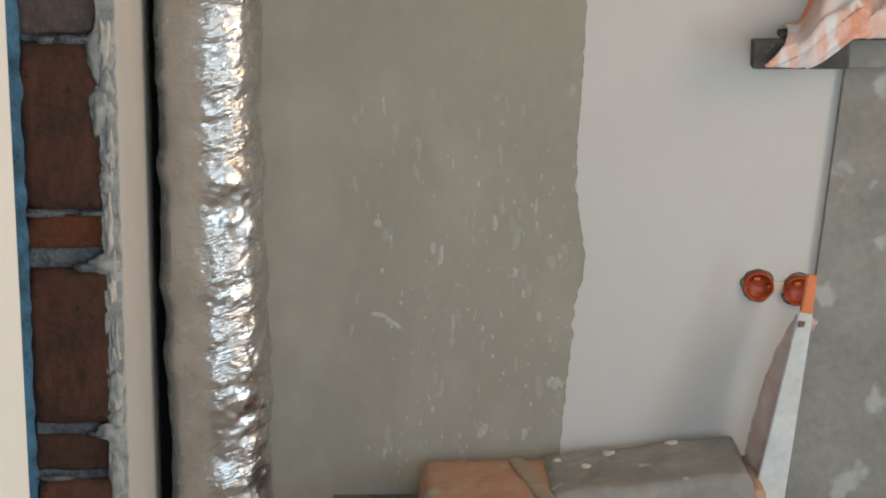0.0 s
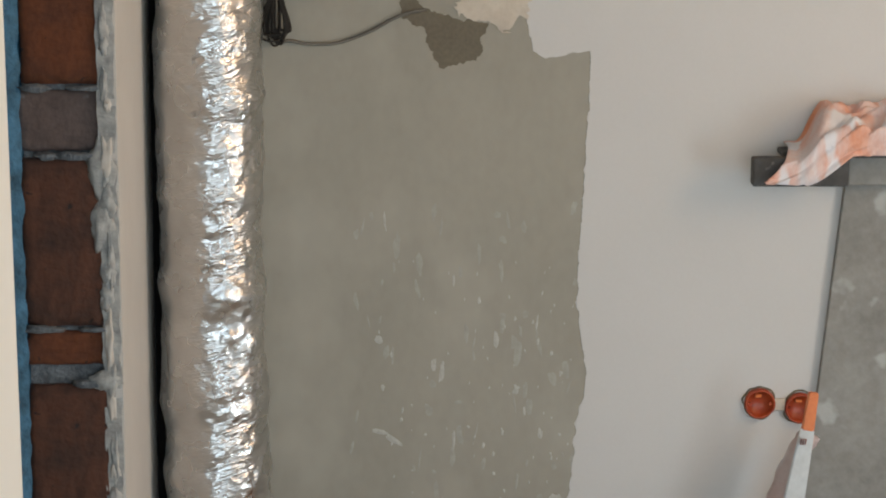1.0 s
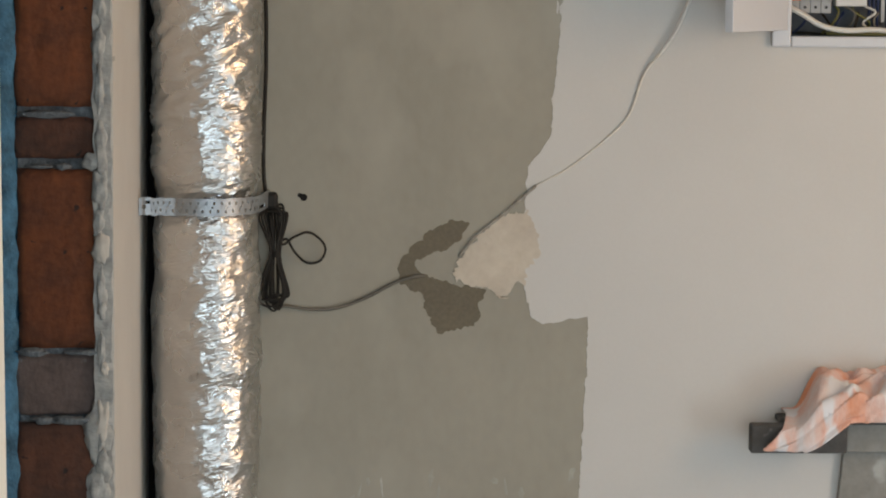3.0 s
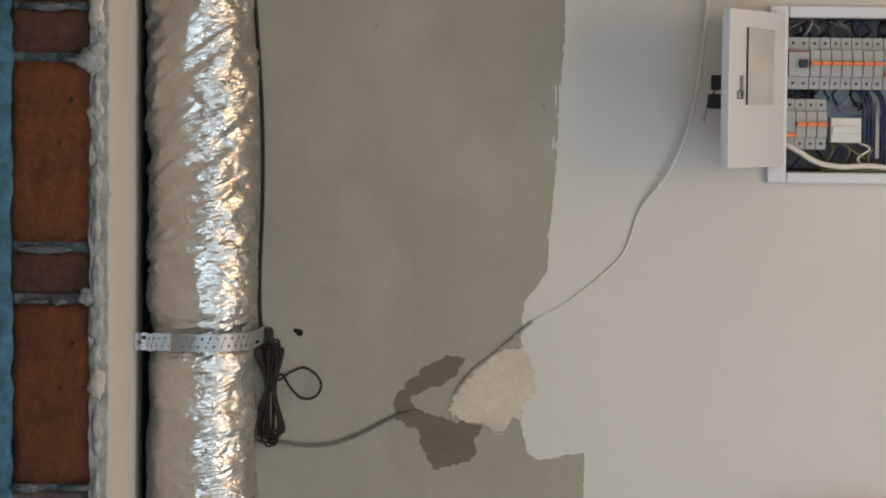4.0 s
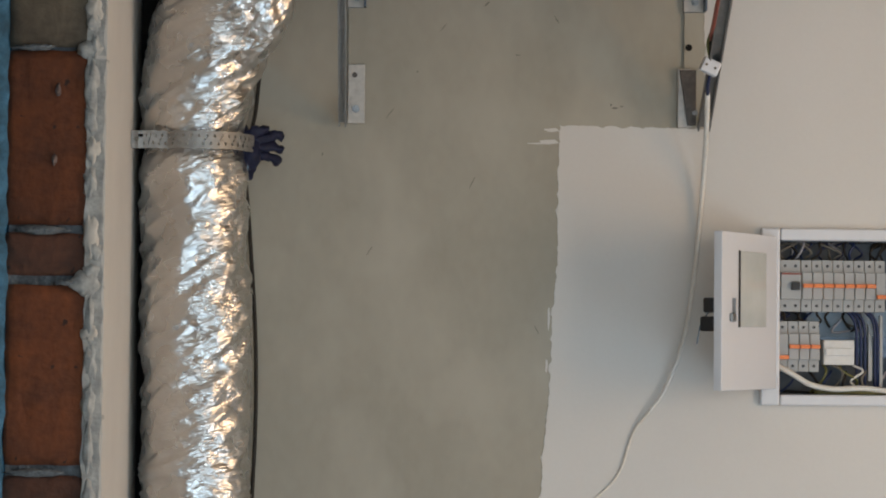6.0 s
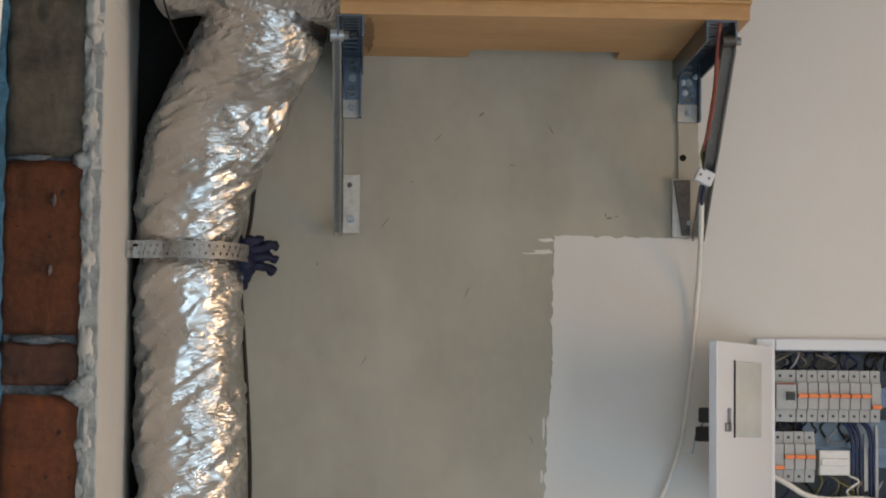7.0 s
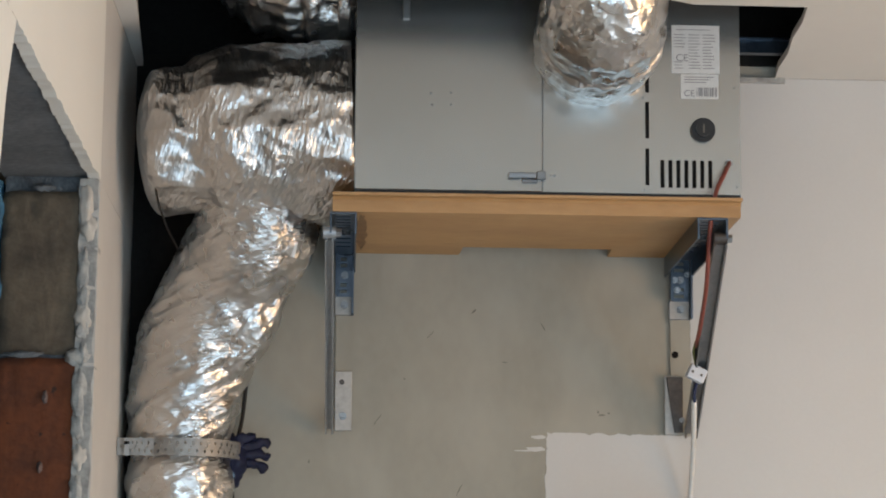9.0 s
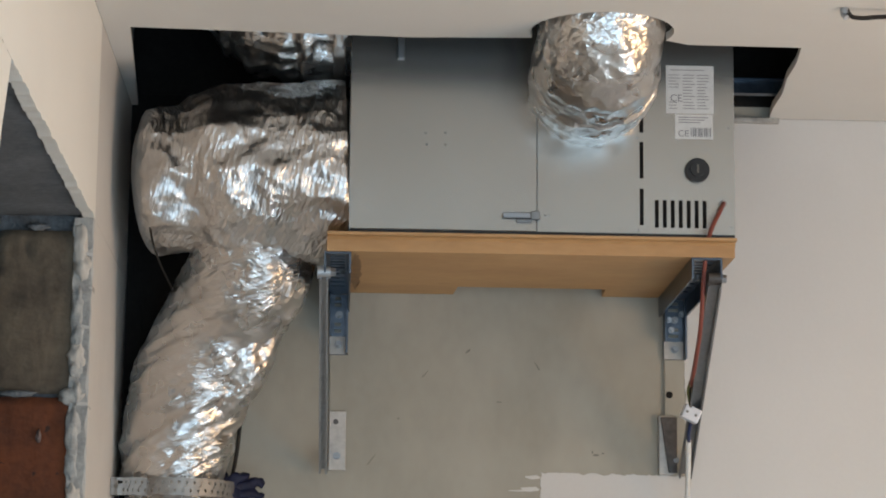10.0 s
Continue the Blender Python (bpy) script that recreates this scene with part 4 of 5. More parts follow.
# ---- switchboard ----
panel = thing("switchboard", "white flush switchboard with open door and rows of breakers", "switchboard")
FY = D - 0.003
part("frame", box(box(box(boxed(0.674, NX0 + 0.002, FY - 0.010, FY, 1.538, 1.834, bevel=0.003), NX1 - 0.002, 0.982, FY - 0.010, FY, 1.538, 1.834, bevel=0.003), NX0 + 0.0025, NX1 - 0.0025, FY - 0.010, FY, 1.538, NZ0 + 0.003, bevel=0.003), NX0 + 0.0025, NX1 - 0.0025, FY - 0.010, FY, NZ1 - 0.003, 1.834, bevel=0.003), WHITE_PLASTIC, panel, "white surrounding frame")
part("inner_box", box(box(boxed(NX0 + 0.001, NX1 - 0.001, D + 0.084, D + 0.088, NZ0 + 0.001, NZ1 - 0.001), NX0 + 0.001, NX1 - 0.001, D, D + 0.084, NZ1 - 0.004, NZ1 - 0.001), NX0 + 0.001, NX1 - 0.001, D, D + 0.084, NZ0 + 0.001, NZ0 + 0.004), INSIDE, panel, "grey inside of the box")
part("inner_card", boxed(0.765, 0.94, D + 0.060, D + 0.062, 1.62, 1.70), mat("pale_blue_card", (0.24, 0.32, 0.40), 0.6, bump=0.0), panel, "pale blue back plate")


def breaker(x, z0, z1, width, toggle, drop=0.0):
    b = part("breaker", box(boxed(x + 0.0003, x + width - 0.0003, D + 0.012, D + 0.055, z0, z1, bevel=0.0012), x + 0.0006, x + width - 0.0006, D + 0.001, D + 0.0118, z0 + 0.021, z1 - 0.021, bevel=0.001), GREY_PLASTIC, panel)
    zc = (z0 + z1) / 2 - drop
    if toggle:
        part("toggle", boxed(x + 0.0009, x + width - 0.0009, D - 0.008, D + 0.001, zc - 0.0033, zc + 0.0033, bevel=0.0008), toggle, b, "orange toggle" if toggle == ORANGE else "black toggle")
    for z in (z0 + 0.010, z1 - 0.010):
        for k in range(round(width / 0.0178)):
            cx = x + 0.0089 + 0.0178 * k
            part("terminal", disc(bmesh.new(), (cx, D + 0.0118, z), (0, 1, 0), 0.0026, 0.001, 10), BLACK, b)
    return b


P = 0.0178
breaker(0.7095, 1.695, 1.782, 2 * P, None)
part("toggle", boxed(0.727, 0.741, D - 0.006, D + 0.001, 1.731, 1.745, bevel=0.001), BLACK, panel, "black toggle")
part("stripe", boxed(0.711, 0.744, D + 0.0002, D + 0.0008, 1.757, 1.760), RED_CABLE, panel, "thin red stripe")
for k in range(7):
    breaker(0.7455 + P * k, 1.695, 1.782, P, ORANGE)
breaker(0.7455 + P * 7, 1.695, 1.782, P, ORANGE, 0.018)
breaker(0.7050 + 0.0005, 1.594, 1.679, P, ORANGE, 0.018)
for k in range(3):
    breaker(0.7233 + P * k, 1.594, 1.679, P, ORANGE)
part("terminal_block", box(boxed(0.784, 0.836, D + 0.01, D + 0.04, 1.606, 1.648, bevel=0.002), 0.787, 0.833, D + 0.006, D + 0.0098, 1.622, 1.634, bevel=0.001), PAPER, panel, "pale grey terminal block")
for z in (1.738, 1.636):
    part("rail", boxed(NX0 + 0.003, NX1 - 0.003, D + 0.056, D + 0.060, z - 0.017, z + 0.017), ZINC, panel)
part("busbar", boxed(0.862, 0.868, D + 0.02, D + 0.03, 1.58, 1.675), GREY_PLASTIC, panel)
part("busbar", boxed(0.881, 0.886, D + 0.02, D + 0.03, 1.57, 1.690), GREY_PLASTIC, panel)
random.seed(21)
wire_kinds = [BLACK_CABLE, BLUE_WIRE, BLACK_CABLE, GREY_CABLE, BLACK_CABLE, BLUE_WIRE, CONDUIT]
for k in range(46):
    x = random.uniform(0.712, 0.945)
    r = random.random()
    if r < 0.35:
        z0, z1 = 1.784, 1.812
    elif r < 0.75:
        z0, z1 = 1.697, random.uniform(1.655, 1.68)
    else:
        z0, z1 = 1.596, 1.560
    y = D + random.uniform(0.015, 0.05)
    cable("wire", [(x, y + 0.004, z0), (x + random.uniform(-0.012, 0.012), y - 0.008, (z0 * 0.6 + z1 * 0.4)), (x + random.uniform(-0.025, 0.025), y, z1), (x + random.uniform(-0.05, 0.05), y + 0.01, z1 + random.uniform(-0.01, 0.01))], 0.0021, wire_kinds[k % 7], panel, n=5, segs=6)
for x in (0.842, 0.849, 0.856, 0.873, 0.878):
    cable("wire", [(x - 0.02, D + 0.02, 1.70), (x - 0.004, D + 0.012, 1.675), (x, D + 0.02, 1.62), (x + 0.002, D + 0.03, 1.56)], 0.0026, BLUE_WIRE, panel, n=6, segs=6)
for k, x in enumerate((0.785, 0.80, 0.813, 0.835)):
    cable("wire", [(x, D + 0.02, 1.606), (x + 0.004 + 0.012 * (k % 2), D + 0.012, 1.596), (x - 0.004 + 0.017 * (k % 3), D + 0.015, 1.578), (x - 0.02 + 0.015 * k, D + 0.03, 1.560)], 0.0021, (YELLOW_WIRE, GREY_CABLE, YELLOW_WIRE, WHITE_CABLE)[k], panel, n=6, segs=6)
cable("wire", [(0.706, D + 0.006, 1.604), (0.730, D - 0.002, 1.590), (0.760, D - 0.003, 1.573), (0.800, D - 0.002, 1.566), (0.850, D + 0.002, 1.5675), (0.905, D + 0.004, 1.562), (0.947, D + 0.01, 1.566)], 0.0048, WHITE_CABLE, panel, "thick white cable", n=8)
cable("wire", [(0.77, D + 0.016, 1.560), (0.82, D + 0.008, 1.5605), (0.87, D + 0.006, 1.560), (0.945, D + 0.012, 1.561)], 0.0035, YELLOW_WIRE, panel, n=8)
# the door, standing open towards the room
DW = 0.235
hinge = pose(0.699, FY - 0.012, 0, 0, 0, math.degrees(math.atan2(3.838 - (FY - 0.012), 0.579 - 0.699)))
bm = boxed(0, DW, -0.013, 0.0015, 1.566, 1.820, bevel=0.0015)
rear = [f for f in bm.faces if f.normal.y < -0.9 and f.calc_area() > 0.01]
r = bmesh.ops.inset_region(bm, faces=rear, thickness=0.003)
bmesh.ops.translate(bm, vec=(0, 0.011, 0), verts=list({v for f in rear for v in f.verts}))
door = part("door", bm, WHITE_PLASTIC, panel, "white sheet-metal door with a small pane")
door.matrix_basis = hinge
for side in (0.0016,):
    part("pane", boxed(0.052, 0.165, side, side + 0.002, 1.668, 1.790, bevel=0.0008), PANE, door, "greyish see-through pane")
    part("pane_edge", boxed(0.1655, 0.1675, side, side + 0.003, 1.667, 1.791), BLACK, door)
    part("lock", box(boxed(0.188, 0.205, side, side + 0.006, 1.676, 1.690, bevel=0.002), 0.1905, 0.1935, side, side + 0.006, 1.690, 1.714, bevel=0.001), GALV_DARK, door, "small grey lock lever")
part("key", boxed(0.212, 0.230, -0.034, -0.0135, 1.690, 1.714, bevel=0.003), BLACK, door, "black plastic key head")
part("key", boxed(0.212, 0.228, -0.040, -0.0140, 1.660, 1.684, bevel=0.003), BLACK, door, "black plastic key head")
part("key_ring", sweep(spline([(0.220, -0.028, 1.69), (0.220, -0.040, 1.675), (0.222, -0.044, 1.655), (0.224, -0.046, 1.640)], 6), 0.0011, 6), ZINC, door)

# ---- socket boxes ----
def lathe(x, z, profile, segs=40, rough=0.0, seed=0.0, closed=True):
    """A round shape on the back wall from (radius, distance off the wall) pairs."""
    bm = bmesh.new()
    rings = []
    for r, off in profile:
        ring = []
        for k in range(segs):
            a = 2 * math.pi * k / segs
            rr = r * (1 + rough * noise.noise((math.cos(a) * 2 + seed, math.sin(a) * 2, seed)))
            ring.append(bm.verts.new((x + rr * math.cos(a), D - off, z + rr * math.sin(a))))
        rings.append(ring)
    for a, b in zip(rings, rings[1:]):
        for k in range(segs):
            bm.faces.new((a[k], a[(k + 1) % segs], b[(k + 1) % segs], b[k]))
    if closed:
        bm.faces.new(rings[-1])
    return bm


def socket(x, z, r):
    s = thing("socket_box", "round red plastic socket box set in the wall", "socket box", group="socket boxes")
    cup = part("cup", lathe(x, z, [(r * 1.02, 0.0003), (r, 0.013), (r * 0.90, 0.014), (r * 0.84, 0.011), (r * 0.78, 0.0012)], 40, 0.06, x * 30), RED_BOX, s, smooth=True)
    part("plaster_ring", lathe(x, z, [(r * 1.16, 0.0012), (r * 1.10, 0.0035), (r * 1.03, 0.003), (r * 1.025, 0.0014)], 40, 0.14, x * 50, closed=False), DAMP, s, "dark ragged plaster round the rim")
    for side in (-1, 1):
        part("screw_post", disc(bmesh.new(), (x + side * r * 0.70, D - 0.006, z), (0, 1, 0), r * 0.11, 0.009, 12), RED_BOX, cup)
    part("tongue", boxed(x - r * 0.30, x + r * 0.10, D - 0.009, D - 0.0015, z + r * 0.42, z + r * 0.60, bevel=0.001), ORANGE, cup, "orange tongue")
    return s


socket(0.6815, 0.466, 0.026)
socket(0.7520, 0.457, 0.026)
tagged(part("socket_bridge", boxed(0.706, 0.727, D - 0.006, D - 0.0005, 0.452, 0.474, bevel=0.002), FILLER), "patch of pink filler between the boxes", "filler")

# ---- sacks at the foot of the wall ----
def sack(name, x0, x1, y0, y1, z1, material, label, seed, tilt=0.0):
    bm = bmesh.new()
    bmesh.ops.create_grid(bm, x_segments=36, y_segments=24, size=1)
    top = bm.verts[:]
    for v in top:
        u, w = v.co.x, v.co.y
        h = (1 - abs(u) ** 26) ** 0.5 * (1 - abs(w) ** 20) ** 0.5 if abs(u) < 1 and abs(w) < 1 else 0
        x = x0 + (x1 - x0) * (u + 1) / 2
        y = y0 + (y1 - y0) * (w + 1) / 2
        z = (z1 + tilt * (u * 0.5 + 0.5)) * (0.12 + 0.88 * h) + 0.005 * noise.noise((x * 14, y * 14, seed)) * h + 0.003 * noise.noise((x * 45, y * 30, seed)) * h
        v.co = (x, y, max(0.001, z))
    g = bmesh.ops.extrude_face_region(bm, geom=bm.faces[:])
    for v in g["geom"]:
        if isinstance(v, bmesh.types.BMVert):
            v.co.z = 0.0
    ob = part(name, bm, material, smooth=True)
    return tagged(ob, label, "sack")


s1 = sack("paper_sack", 0.085, 0.345, 3.78, 4.02, 0.164, SACK, "orange printed paper sack of building mix on the floor", 2.0)
s2 = sack("paper_sack", 0.290, 0.660, 3.80, 4.03, 0.168, DUSTY, "dusty grey paper sack of building mix on the floor", 7.0, 0.038)
part("print_band", boxed(0.13, 0.27, 3.7705, 3.7815, 0.03, 0.11), PLANK, s1, "dark faded print")
part("flap", boxed(-0.016, 0.016, -0.115, 0.115, -0.045, 0.0445, bevel=0.006, m=pose(0.283, 3.889, 0.124, 0, 0, 12)), TAN, s1, "tan folded flap")
part("print_band", boxed(0.43, 0.62, 3.790, 3.8015, 0.03, 0.135), SACK, s2, "orange printed band")
part("print_band", boxed(0.36, 0.62, 3.792, 3.8012, 0.136, 0.142), PLANK, s2, "dark printed line")
part("fold", boxed(0.640, 0.672, 3.81, 3.99, 0.02, 0.178, bevel=0.014), SACK, s2, "folded brown end of the sack")
for x, y, w in ((0.375, 3.93, 0.010), (0.42, 3.98, 0.013), (0.535, 4.0, 0.016), (0.33, 3.97, 0.008)):
    bm = bmesh.new()
    bmesh.ops.create_icosphere(bm, subdivisions=2, radius=1.0)
    for v in bm.verts:
        v.co = Vector((v.co.x * w, v.co.y * w, v.co.z * 0.005)) * (1 + 0.35 * noise.noise(v.co * 2 + Vector((x * 50, 0, 0)))) + Vector((x, y, 0.168 + 0.038 * (x - 0.29) / 0.37))
    part("splash", bm, PUTTY, s2, "dried splash of white putty", smooth=True)
tagged(part("mortar_lump", lumpy(-0.06, 0.09, 3.985, D - 0.001, 0, 0.082, 0.01, 0.02, 5.0), MORTAR), "pale lump of spilt mortar at the foot of the wall", "mortar")

# ---- trestle with plank and cloth, at the right ----
# the straightedge and the film roll stand a hand's width off the wall
OFF = Matrix.Translation((0, 0, EYE)) @ Matrix.Scale(0.985, 4) @ Matrix.Translation((0, 0, -EYE))
trestle = thing("trestle", "grey cement-splashed builder's trestle beside the wall", "trestle")
bm = boxed(0, 0.55, 4.034, 4.0485, 0, 0.909, bevel=0.002)
for v in bm.verts:
    k = v.co.z / 0.909
    v.co.x += 0.7365 + 0.0810 * k + 0.012 * math.sin(k * math.pi) * (1 if v.co.x < 0.2 else 0)
part("side_panel", bm, SPLASHED, trestle, "grey splashed side panel")
part("top_rail", boxed(0.812, 1.30, 4.005, 4.0335, 0.86, 0.909, bevel=0.002), SPLASHED, trestle)
plank = tagged(part("plank", boxed(0.695, 1.25, 3.987, 4.042, 0.9095, 0.920, bevel=0.003), PLANK), "dark dirty plank end on the trestle", "plank")
part("lip", boxed(0.642, 0.803, 3.956, 3.986, 0.8665, 0.9145, bevel=0.004), PLANK, plank)
bm = bmesh.new()
bmesh.ops.create_grid(bm, x_segments=80, y_segments=60, size=1)
for v in bm.verts:
    u, w = (v.co.x + 1) / 2, (v.co.y + 1) / 2       # u: along the plank, w: from the hanging front edge to the back
    rise = min(1, max(0, (u - 0.045) / 0.13))
    rise = rise * rise * (3 - 2 * rise)
    fold = noise.noise((u * 7 + w * 2.5, w * 2, 4)) + 0.5 * noise.noise((u * 16, w * 5, 8))
    fold -= 1.1 * (1 - abs(noise.noise((u * 9 - w * 5, w * 3, 1.7)))) ** 6 - 0.35
    top = 0.929 + 0.060 * rise + 0.022 * max(-1.6, min(0.8, fold)) * rise
    over = max(0.0, 0.5 - w) * 2
    flap = min(1, max(0, 2.0 - abs(u - 0.09) / 0.085))
    x = 0.706 + 0.37 * u - 0.050 * over * flap * (1 - u)
    z = top - over * ((top - 0.923) + 0.050 * flap) - 0.006 * over * fold * flap
    y = 3.998 + 0.045 * max(0, w - 0.5) * 2 - 0.062 * (1 - (1 - min(1, over * 2.2)) ** 2) - 0.010 * abs(fold) * over
    v.co = (x, y, z)
bm.normal_update()
g = bmesh.ops.extrude_face_region(bm, geom=bm.faces[:])
for v in g["geom"]:
    if isinstance(v, bmesh.types.BMVert):
        v.co -= v.normal * 0.002
tagged(part("cleaning_cloth", bm, RAG, smooth=True), "crumpled orange and white cloth over the plank", "cloth")

stick = thing("straightedge", "white plasterer's straightedge with an orange end cap, leaning on the trestle", "straightedge")
stick.matrix_basis = OFF
def bar(a, b, w, th):
    a, b = Vector(a), Vector(b)
    d = (b - a).normalized()
    s = d.cross(Vector((0, 1, 0))).normalized()
    n = s.cross(d)
    bm = bmesh.new()
    vs = []
    for p, hw in ((a, w[0]), (b, w[1])):
        for i, j in ((-1, -1), (1, -1), (1, 1), (-1, 1)):
            vs.append(bm.verts.new(p + s * hw * i + n * th * j))
    for f in ((3, 2, 1, 0), (4, 5, 6, 7), (0, 1, 5, 4), (1, 2, 6, 5), (2, 3, 7, 6), (3, 0, 4, 7)):
        bm.faces.new([vs[i] for i in f])
    bmesh.ops.bevel(bm, geom=bm.edges[:], offset=0.002, segments=2, affect="EDGES")
    return bm
part("blade", bar((0.6673, 3.8958, -0.0255), (0.753, 3.972, 0.4405), (0.0335, 0.0126), 0.004), STICK, stick)
part("end_cap", bar((0.7533, 3.9725, 0.4385), (0.7629, 3.9815, 0.504), (0.0105, 0.0085), 0.007), ORANGE, stick, "orange plastic end cap")
for k in range(3):
    part("mark", bar((0.7393 + 0.004 * k, 3.9575, 0.4175), (0.7413 + 0.004 * k, 3.959, 0.4275), (0.0009, 0.0009), 0.0006), RED_CABLE, stick, "red printed mark")
bagm = sweep(dense(spline([(0.690, 3.998, -0.0255), (0.692, 4.0, 0.10), (0.702, 4.003, 0.20), (0.718, 4.008, 0.30), (0.745, 4.014, 0.38), (0.768, 4.018, 0.42)], 6), 0.010), lambda t: 0.036 - 0.020 * t * t, 40, lambda p, d: 0.005 * noise.noise((p.x * 30, p.y * 30, p.z * 55)) + 0.003 * noise.noise(p * 110))
tagged(part("film_roll", bagm, FILM, smooth=True), "roll wrapped in crumpled pinkish plastic film", "film roll").matrix_basis = OFF

# ---- ceiling details ----
tagged(part("ceiling_profile", box(box(boxed(0.60, 0.99, 3.955, 3.958, 2.634, 2.661), 0.60, 0.99, 3.94, 3.955, 2.634, 2.6355), 0.60, 0.99, 3.94, 3.955, 2.6595, 2.661), ZINC), "galvanised ceiling profile in the cut-out", "profile", kind="structure")
spot = thing("lamp_lead", "black lamp lead hanging from a round hole in the ceiling", "cable")
cable("lead", [(0.712, 3.352, 2.640), (0.720, 3.350, 2.607), (0.736, 3.350, 2.601), (0.763, 3.350, 2.603), (0.80, 3.350, 2.604), (0.84, 3.350, 2.596)], 0.0035, BLACK_CABLE, spot)
part("tip", disc(disc(bmesh.new(), (0.7145, 3.352, 2.604), (0.3, -0.6, -0.7), 0.0042, 0.010, 14), (0.7145, 3.352, 2.6115), (0, 0, 1), 0.0065, 0.008, 14), STRAP, spot, "bright metal tip")
tagged(part("torn_plaster", lumpy(0.640, 0.742, D - 0.012, D - 0.002, ZC - 0.009, ZC - 0.0005, 0.006, 0.0018, 6.0), LIP), "torn plaster edge at the ceiling cut-out", "plaster", kind="structure")

# ---- marks on the cement plaster ----
tagged(part("drilled_hole", disc(disc(bmesh.new(), (-0.1035, D - 0.0004, 1.2805), (0, 1, 0), 0.0062, 0.0012, 12), (-0.110, D - 0.0003, 1.284), (0.0, 1, 0), 0.004, 0.001, 9), DARK), "small dark drilled hole in the plaster", "hole", kind="structure")
tagged(part("drilled_hole", disc(bmesh.new(), (0.5515, D - 0.006, 2.1357), (0, 1, 0), 0.0058, 0.0012, 16), DARK), "small dark drilled hole in the rail", "hole", kind="structure")
random.seed(31)
bm = bmesh.new()
def blob(x, z, w, h, seed, lean=0.0, lift=0.0009):
    n = 12
    ring = []
    for k in range(n):
        a = 2 * math.pi * k / n
        r = 1 + 0.55 * noise.noise((math.cos(a) * 1.6 + seed, math.sin(a) * 1.6, seed))
        dz = math.sin(a) * h * r
        ring.append(bm.verts.new((x + math.cos(a) * w * r + lean * dz, D - lift * 0.35, z + dz)))
    c = bm.verts.new((x, D - lift, z))
    for k in range(n):
        bm.faces.new((c, ring[k], ring[(k + 1) % n]))
for x, z, w, h, lean in [(0.148, 0.685, 0.0022, 0.011, 0), (0.318, 0.555, 0.003, 0.004, 0), (0.292, 0.61, 0.0025, 0.014, 0.1), (0.222, 0.58, 0.004, 0.014, 0), (0.115, 0.535, 0.005, 0.012, 0), (0.128, 0.52, 0.005, 0.016, 0.1),
                         (0.258, 0.49, 0.005, 0.008, 0.4), (0.022, 0.415, 0.014, 0.005, -1.2), (0.045, 0.40, 0.008, 0.009, -1.0), (0.150, 0.40, 0.003, 0.018, 0), (0.203, 0.20, 0.007, 0.013, 0.4), (0.330, 0.29, 0.012, 0.012, 0),
                         (0.275, 0.19, 0.004, 0.012, 0), (0.03, 0.16, 0.004, 0.010, 0.2), (0.300, 0.41, 0.004, 0.010, 0), (0.030, 0.79, 0.0022, 0.016, -0.1), (0.335, 0.52, 0.003, 0.004, 0), (0.115, 0.24, 0.004, 0.006, 0), (0.02, 0.58, 0.008, 0.007, 0)]:
    blob(x, z, w, h, x * 90 + z, lean)
for k in range(150):
    z = 0.10 + 0.62 * random.random() ** 1.3
    x = -0.02 + 0.39 * random.random() ** 0.7
    s = random.random() ** 3
    blob(x, z, 0.0008 + 0.0022 * s, 0.0012 + 0.007 * s * random.random() + 0.001, k * 1.7, random.uniform(-0.2, 0.2))
tagged(part("paint_splashes", bm, SPLASH), "scattered dried white splashes on the grey plaster", "splashes", kind="stuff")
bm = bmesh.new()
for k in range(85):
    z = 0.10 + 0.72 * random.random() ** 1.2
    x = -0.06 + 0.42 * random.random() ** 0.75
    blob(x, z, random.uniform(0.0015, 0.0065), random.uniform(0.004, 0.022), k * 2.3, random.uniform(-0.25, 0.25), 0.0004)
tagged(part("faded_streaks", bm, STREAK), "faint rubbed-in pale streaks on the grey plaster", "streaks", kind="stuff")
bm = bmesh.new()
for x, z, w, h in [(0.318, 1.975, 0.016, 0.004), (0.322, 1.995, 0.012, 0.003), (0.300, 1.972, 0.02, 0.0012), (0.320, 1.68, 0.002, 0.02), (0.317, 1.60, 0.002, 0.012)]:
    blob(x, z, w, h, x * 50 + z)
tagged(part("brush_marks", bm, PAINT), "stray white brush marks on the grey plaster", "splashes", kind="stuff")

bm = bmesh.new()
for x, z, w, h, lean in [(0.428, 2.033, 0.006, 0.0016, 0.4), (0.440, 2.036, 0.0025, 0.0012, 0), (0.422, 2.038, 0.0015, 0.0025, 0), (0.097, 2.090, 0.0016, 0.0014, 0), (0.212, 2.205, 0.002, 0.0045, 0.8), (0.140, 2.165, 0.0012, 0.006, 0.9),
                         (0.330, 2.180, 0.0012, 0.007, -0.6), (0.052, 2.020, 0.0011, 0.009, 0.7), (0.265, 2.120, 0.004, 0.0010, 0), (0.190, 1.905, 0.0010, 0.010, 0.5), (0.020, 1.790, 0.0010, 0.008, 0.6), (0.300, 1.66, 0.0010, 0.007, -0.5), (-0.06, 1.95, 0.0014, 0.003, 0)]:
    blob(x, z, w, h, x * 70 + z, lean, 0.0006)
tagged(part("scuff_marks", bm, SCRATCH), "fine dark scratches and scuffs on the grey plaster", "scuffs", kind="stuff")

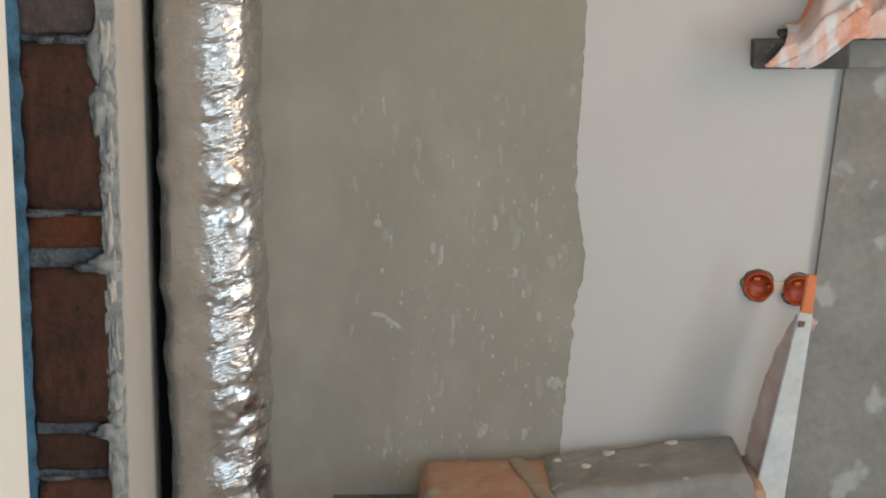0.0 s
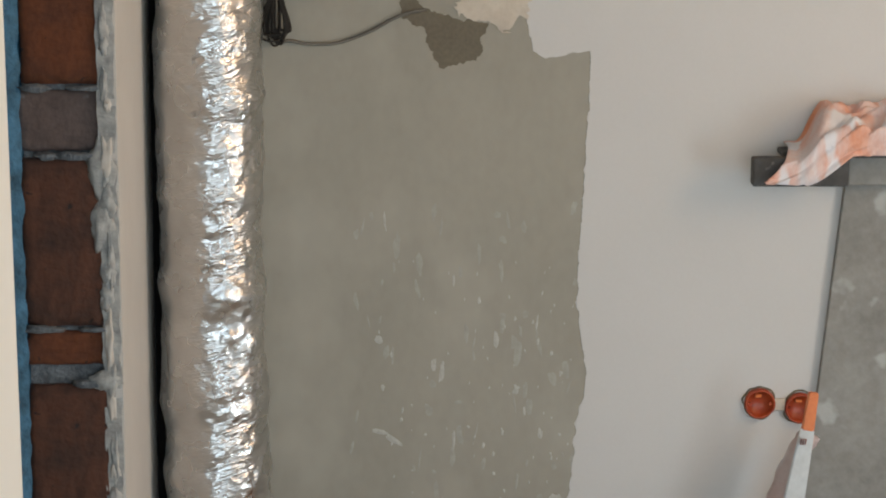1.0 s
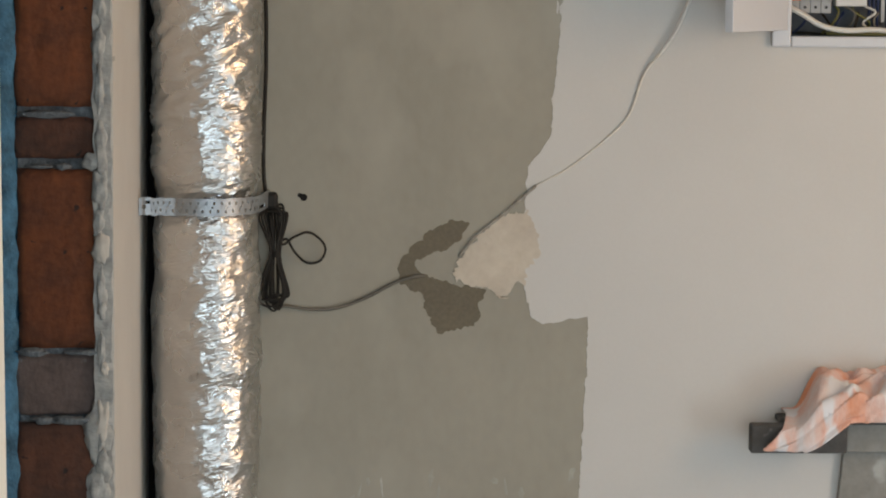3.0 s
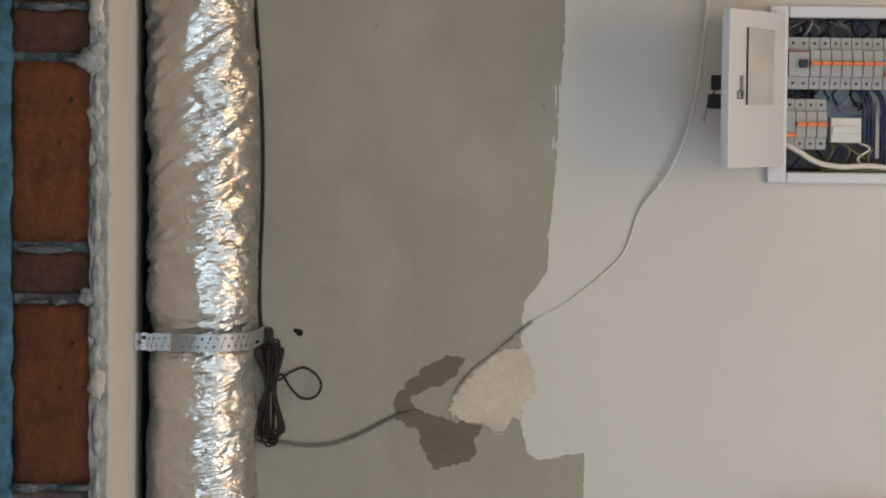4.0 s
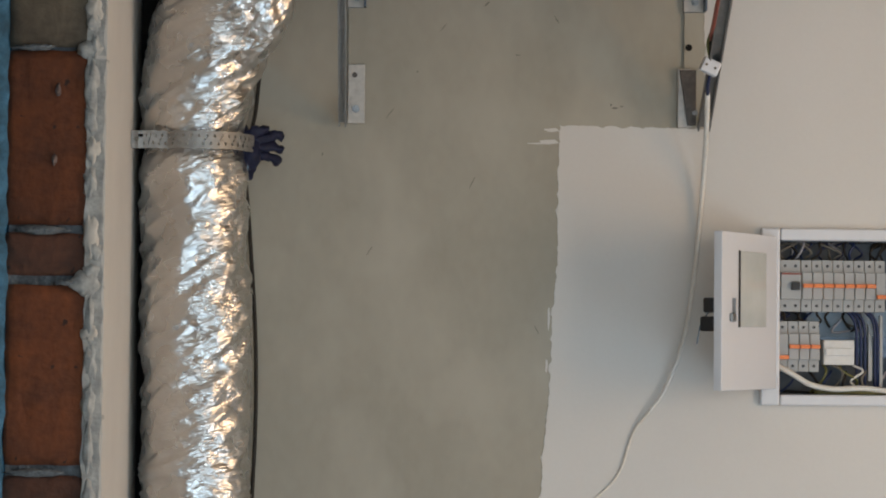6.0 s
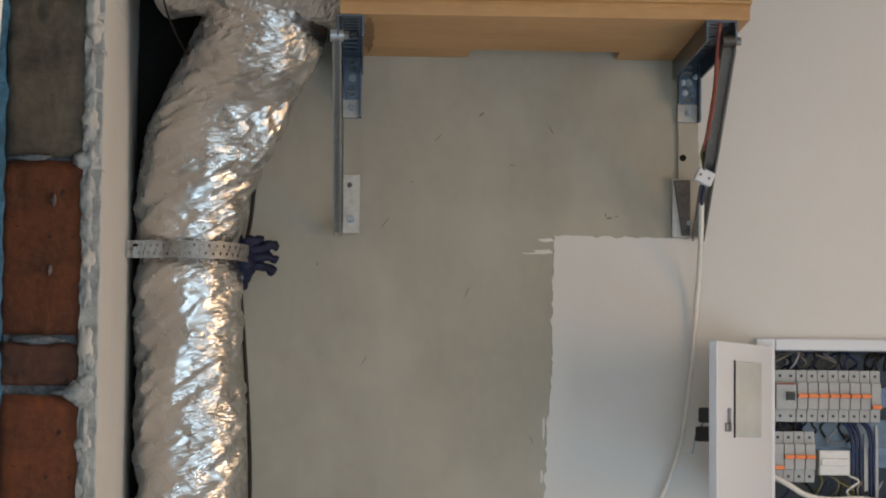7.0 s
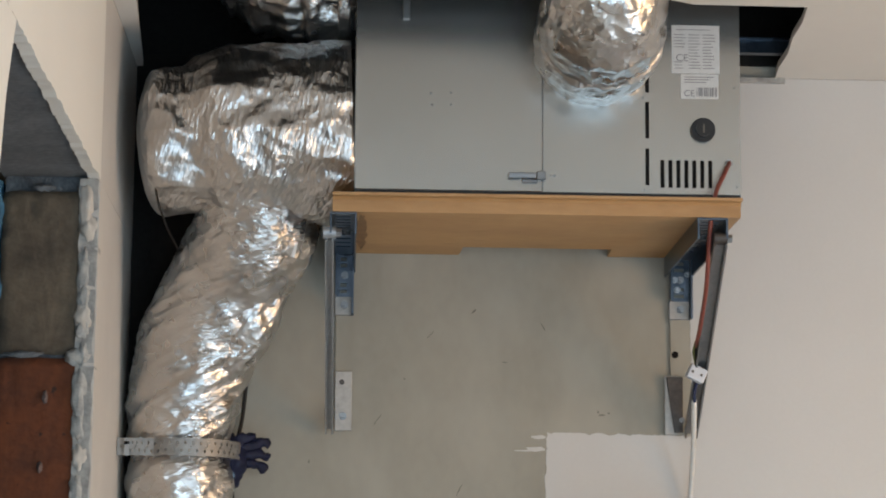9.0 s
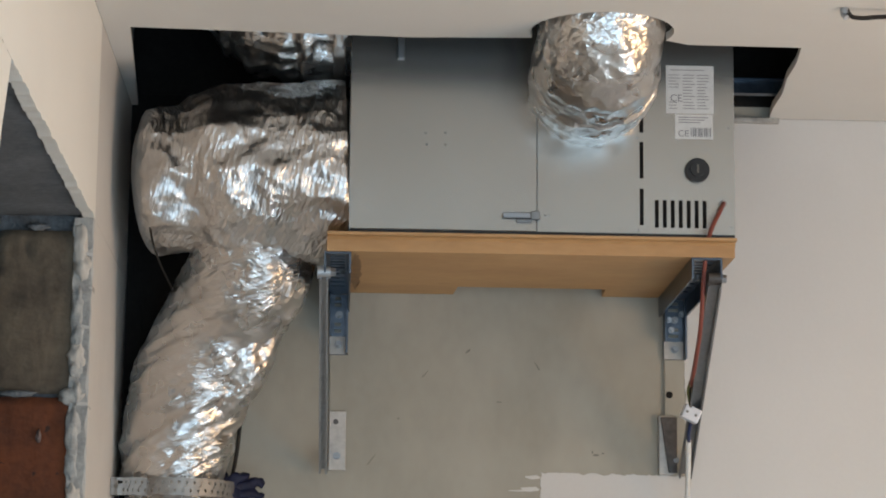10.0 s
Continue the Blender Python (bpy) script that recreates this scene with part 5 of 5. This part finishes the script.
# ---- bricks of the doorway's jamb ----
def brick_mesh(h, seed):
    """A brick's end or bed face: sharp worn edges, chipped corners, small pits."""
    bm = boxed(-0.0615, 0.0615, 0, 0.10, 0, h)
    bmesh.ops.subdivide_edges(bm, edges=bm.edges[:], cuts=15, use_grid_fill=True)
    for v in bm.verts:
        if v.co.y > 0.03:
            continue
        ex, ez = 0.0615 - abs(v.co.x), min(v.co.z, h - v.co.z)
        p = Vector((v.co.x, 0, v.co.z))
        corner = 0.010 + 0.022 * max(0.0, noise.noise((round(v.co.x * 8), round(v.co.z / h), seed)))
        cut = max(0.0, corner * (1 + 0.5 * noise.noise(p * 90)) - (ex + ez)) * 0.9
        edge = max(0.0, 0.0035 + 0.006 * noise.noise(p * 38 + Vector((seed, 0, 0))) - min(ex, ez))
        v.co.y += cut + edge + 0.0014 * noise.noise(p * 45 + Vector((0, seed, 0))) + 0.0010 * noise.noise(p * 140)
        v.co.y += 0.004 * max(0.0, noise.noise(p * 75 + Vector((seed, 3, 0))) - 0.45) / 0.2
        v.co.x += 0.0022 * noise.noise(p * 30 + Vector((0, 0, seed)))
        v.co.z += 0.0022 * noise.noise(p * 30 + Vector((seed, 9, 0)))
    return bm


COURSES = [(0.03, 0.095, DARK_BRICK), (0.105, 0.322, DARK_BRICK), (0.336, 0.393, DARK_BRICK), (0.414, 0.656, DARK_BRICK), (0.687, 0.739, BRICK), (0.748, 0.9995, DARK_BRICK), (1.010, 1.099, SOOT_BRICK), (1.109, 1.369, BRICK),
           (1.384, 1.444, DARK_BRICK), (1.459, 1.716, BRICK), (1.730, 1.791, DARK_BRICK), (1.803, 2.054, BRICK), (2.059, 2.298, YELLOW_BRICK)]
for k, (z0, z1, material) in enumerate(COURSES):
    small = z1 - z0 < 0.1
    ob = part("brick", brick_mesh(z1 - z0, k * 3.3), material, left, smooth=True)
    ob.matrix_basis = pose(-0.4415 + 0.002 * math.sin(k * 2.1) - (0.004 if small else 0), J1 - 0.004 + (0.006 if small else 0.002 * math.sin(k * 3.7)), z0)

# lumps of plaster and mortar squeezed over the edges of the bricks
random.seed(17)


def smear(x, z, w, h, material, seed):
    bm = bmesh.new()
    bmesh.ops.create_icosphere(bm, subdivisions=3, radius=1.0)
    for v in bm.verts:
        r = 1 + 0.45 * noise.noise(v.co * 1.7 + Vector((seed, 0, 0))) + 0.35 * noise.noise(v.co * 5.5 + Vector((0, seed, 0)))
        v.co = Vector((v.co.x * w, v.co.y * 0.006, v.co.z * h)) * r
    ob = part("plaster_lump", bm, material, left, smooth=True)
    ob.matrix_basis = pose(x, J1 - 0.004, z)


z = 0.06
while z < ZL - 0.02:
    h = random.uniform(0.012, 0.045)
    smear(-0.3795 + random.uniform(-0.004, 0.003), z, random.uniform(0.005, 0.0125), h, LIP if random.random() < 0.75 else PUTTY, z * 40)
    z += h * random.uniform(1.1, 2.2)
for z0, z1, material in COURSES:
    for k in range(1 + (z1 < 1.5)):
        smear(-0.4435 + random.uniform(-0.045, 0.05), z1 + 0.004, random.uniform(0.010, 0.038), random.uniform(0.003, 0.006), MORTAR, z1 * 30 + k)
for z, w, h in ((0.985, 0.020, 0.040), (0.90, 0.017, 0.035), (0.665, 0.022, 0.016), (0.40, 0.020, 0.014), (1.38, 0.018, 0.012), (1.72, 0.020, 0.018), (2.055, 0.016, 0.012)):
    smear(-0.388, z, w, h, LIP, z * 70)
for x, z in ((-0.432, 1.997), (-0.436, 1.896)):
    smear(x, z, 0.004, 0.008, SOOT_BRICK, z * 90)
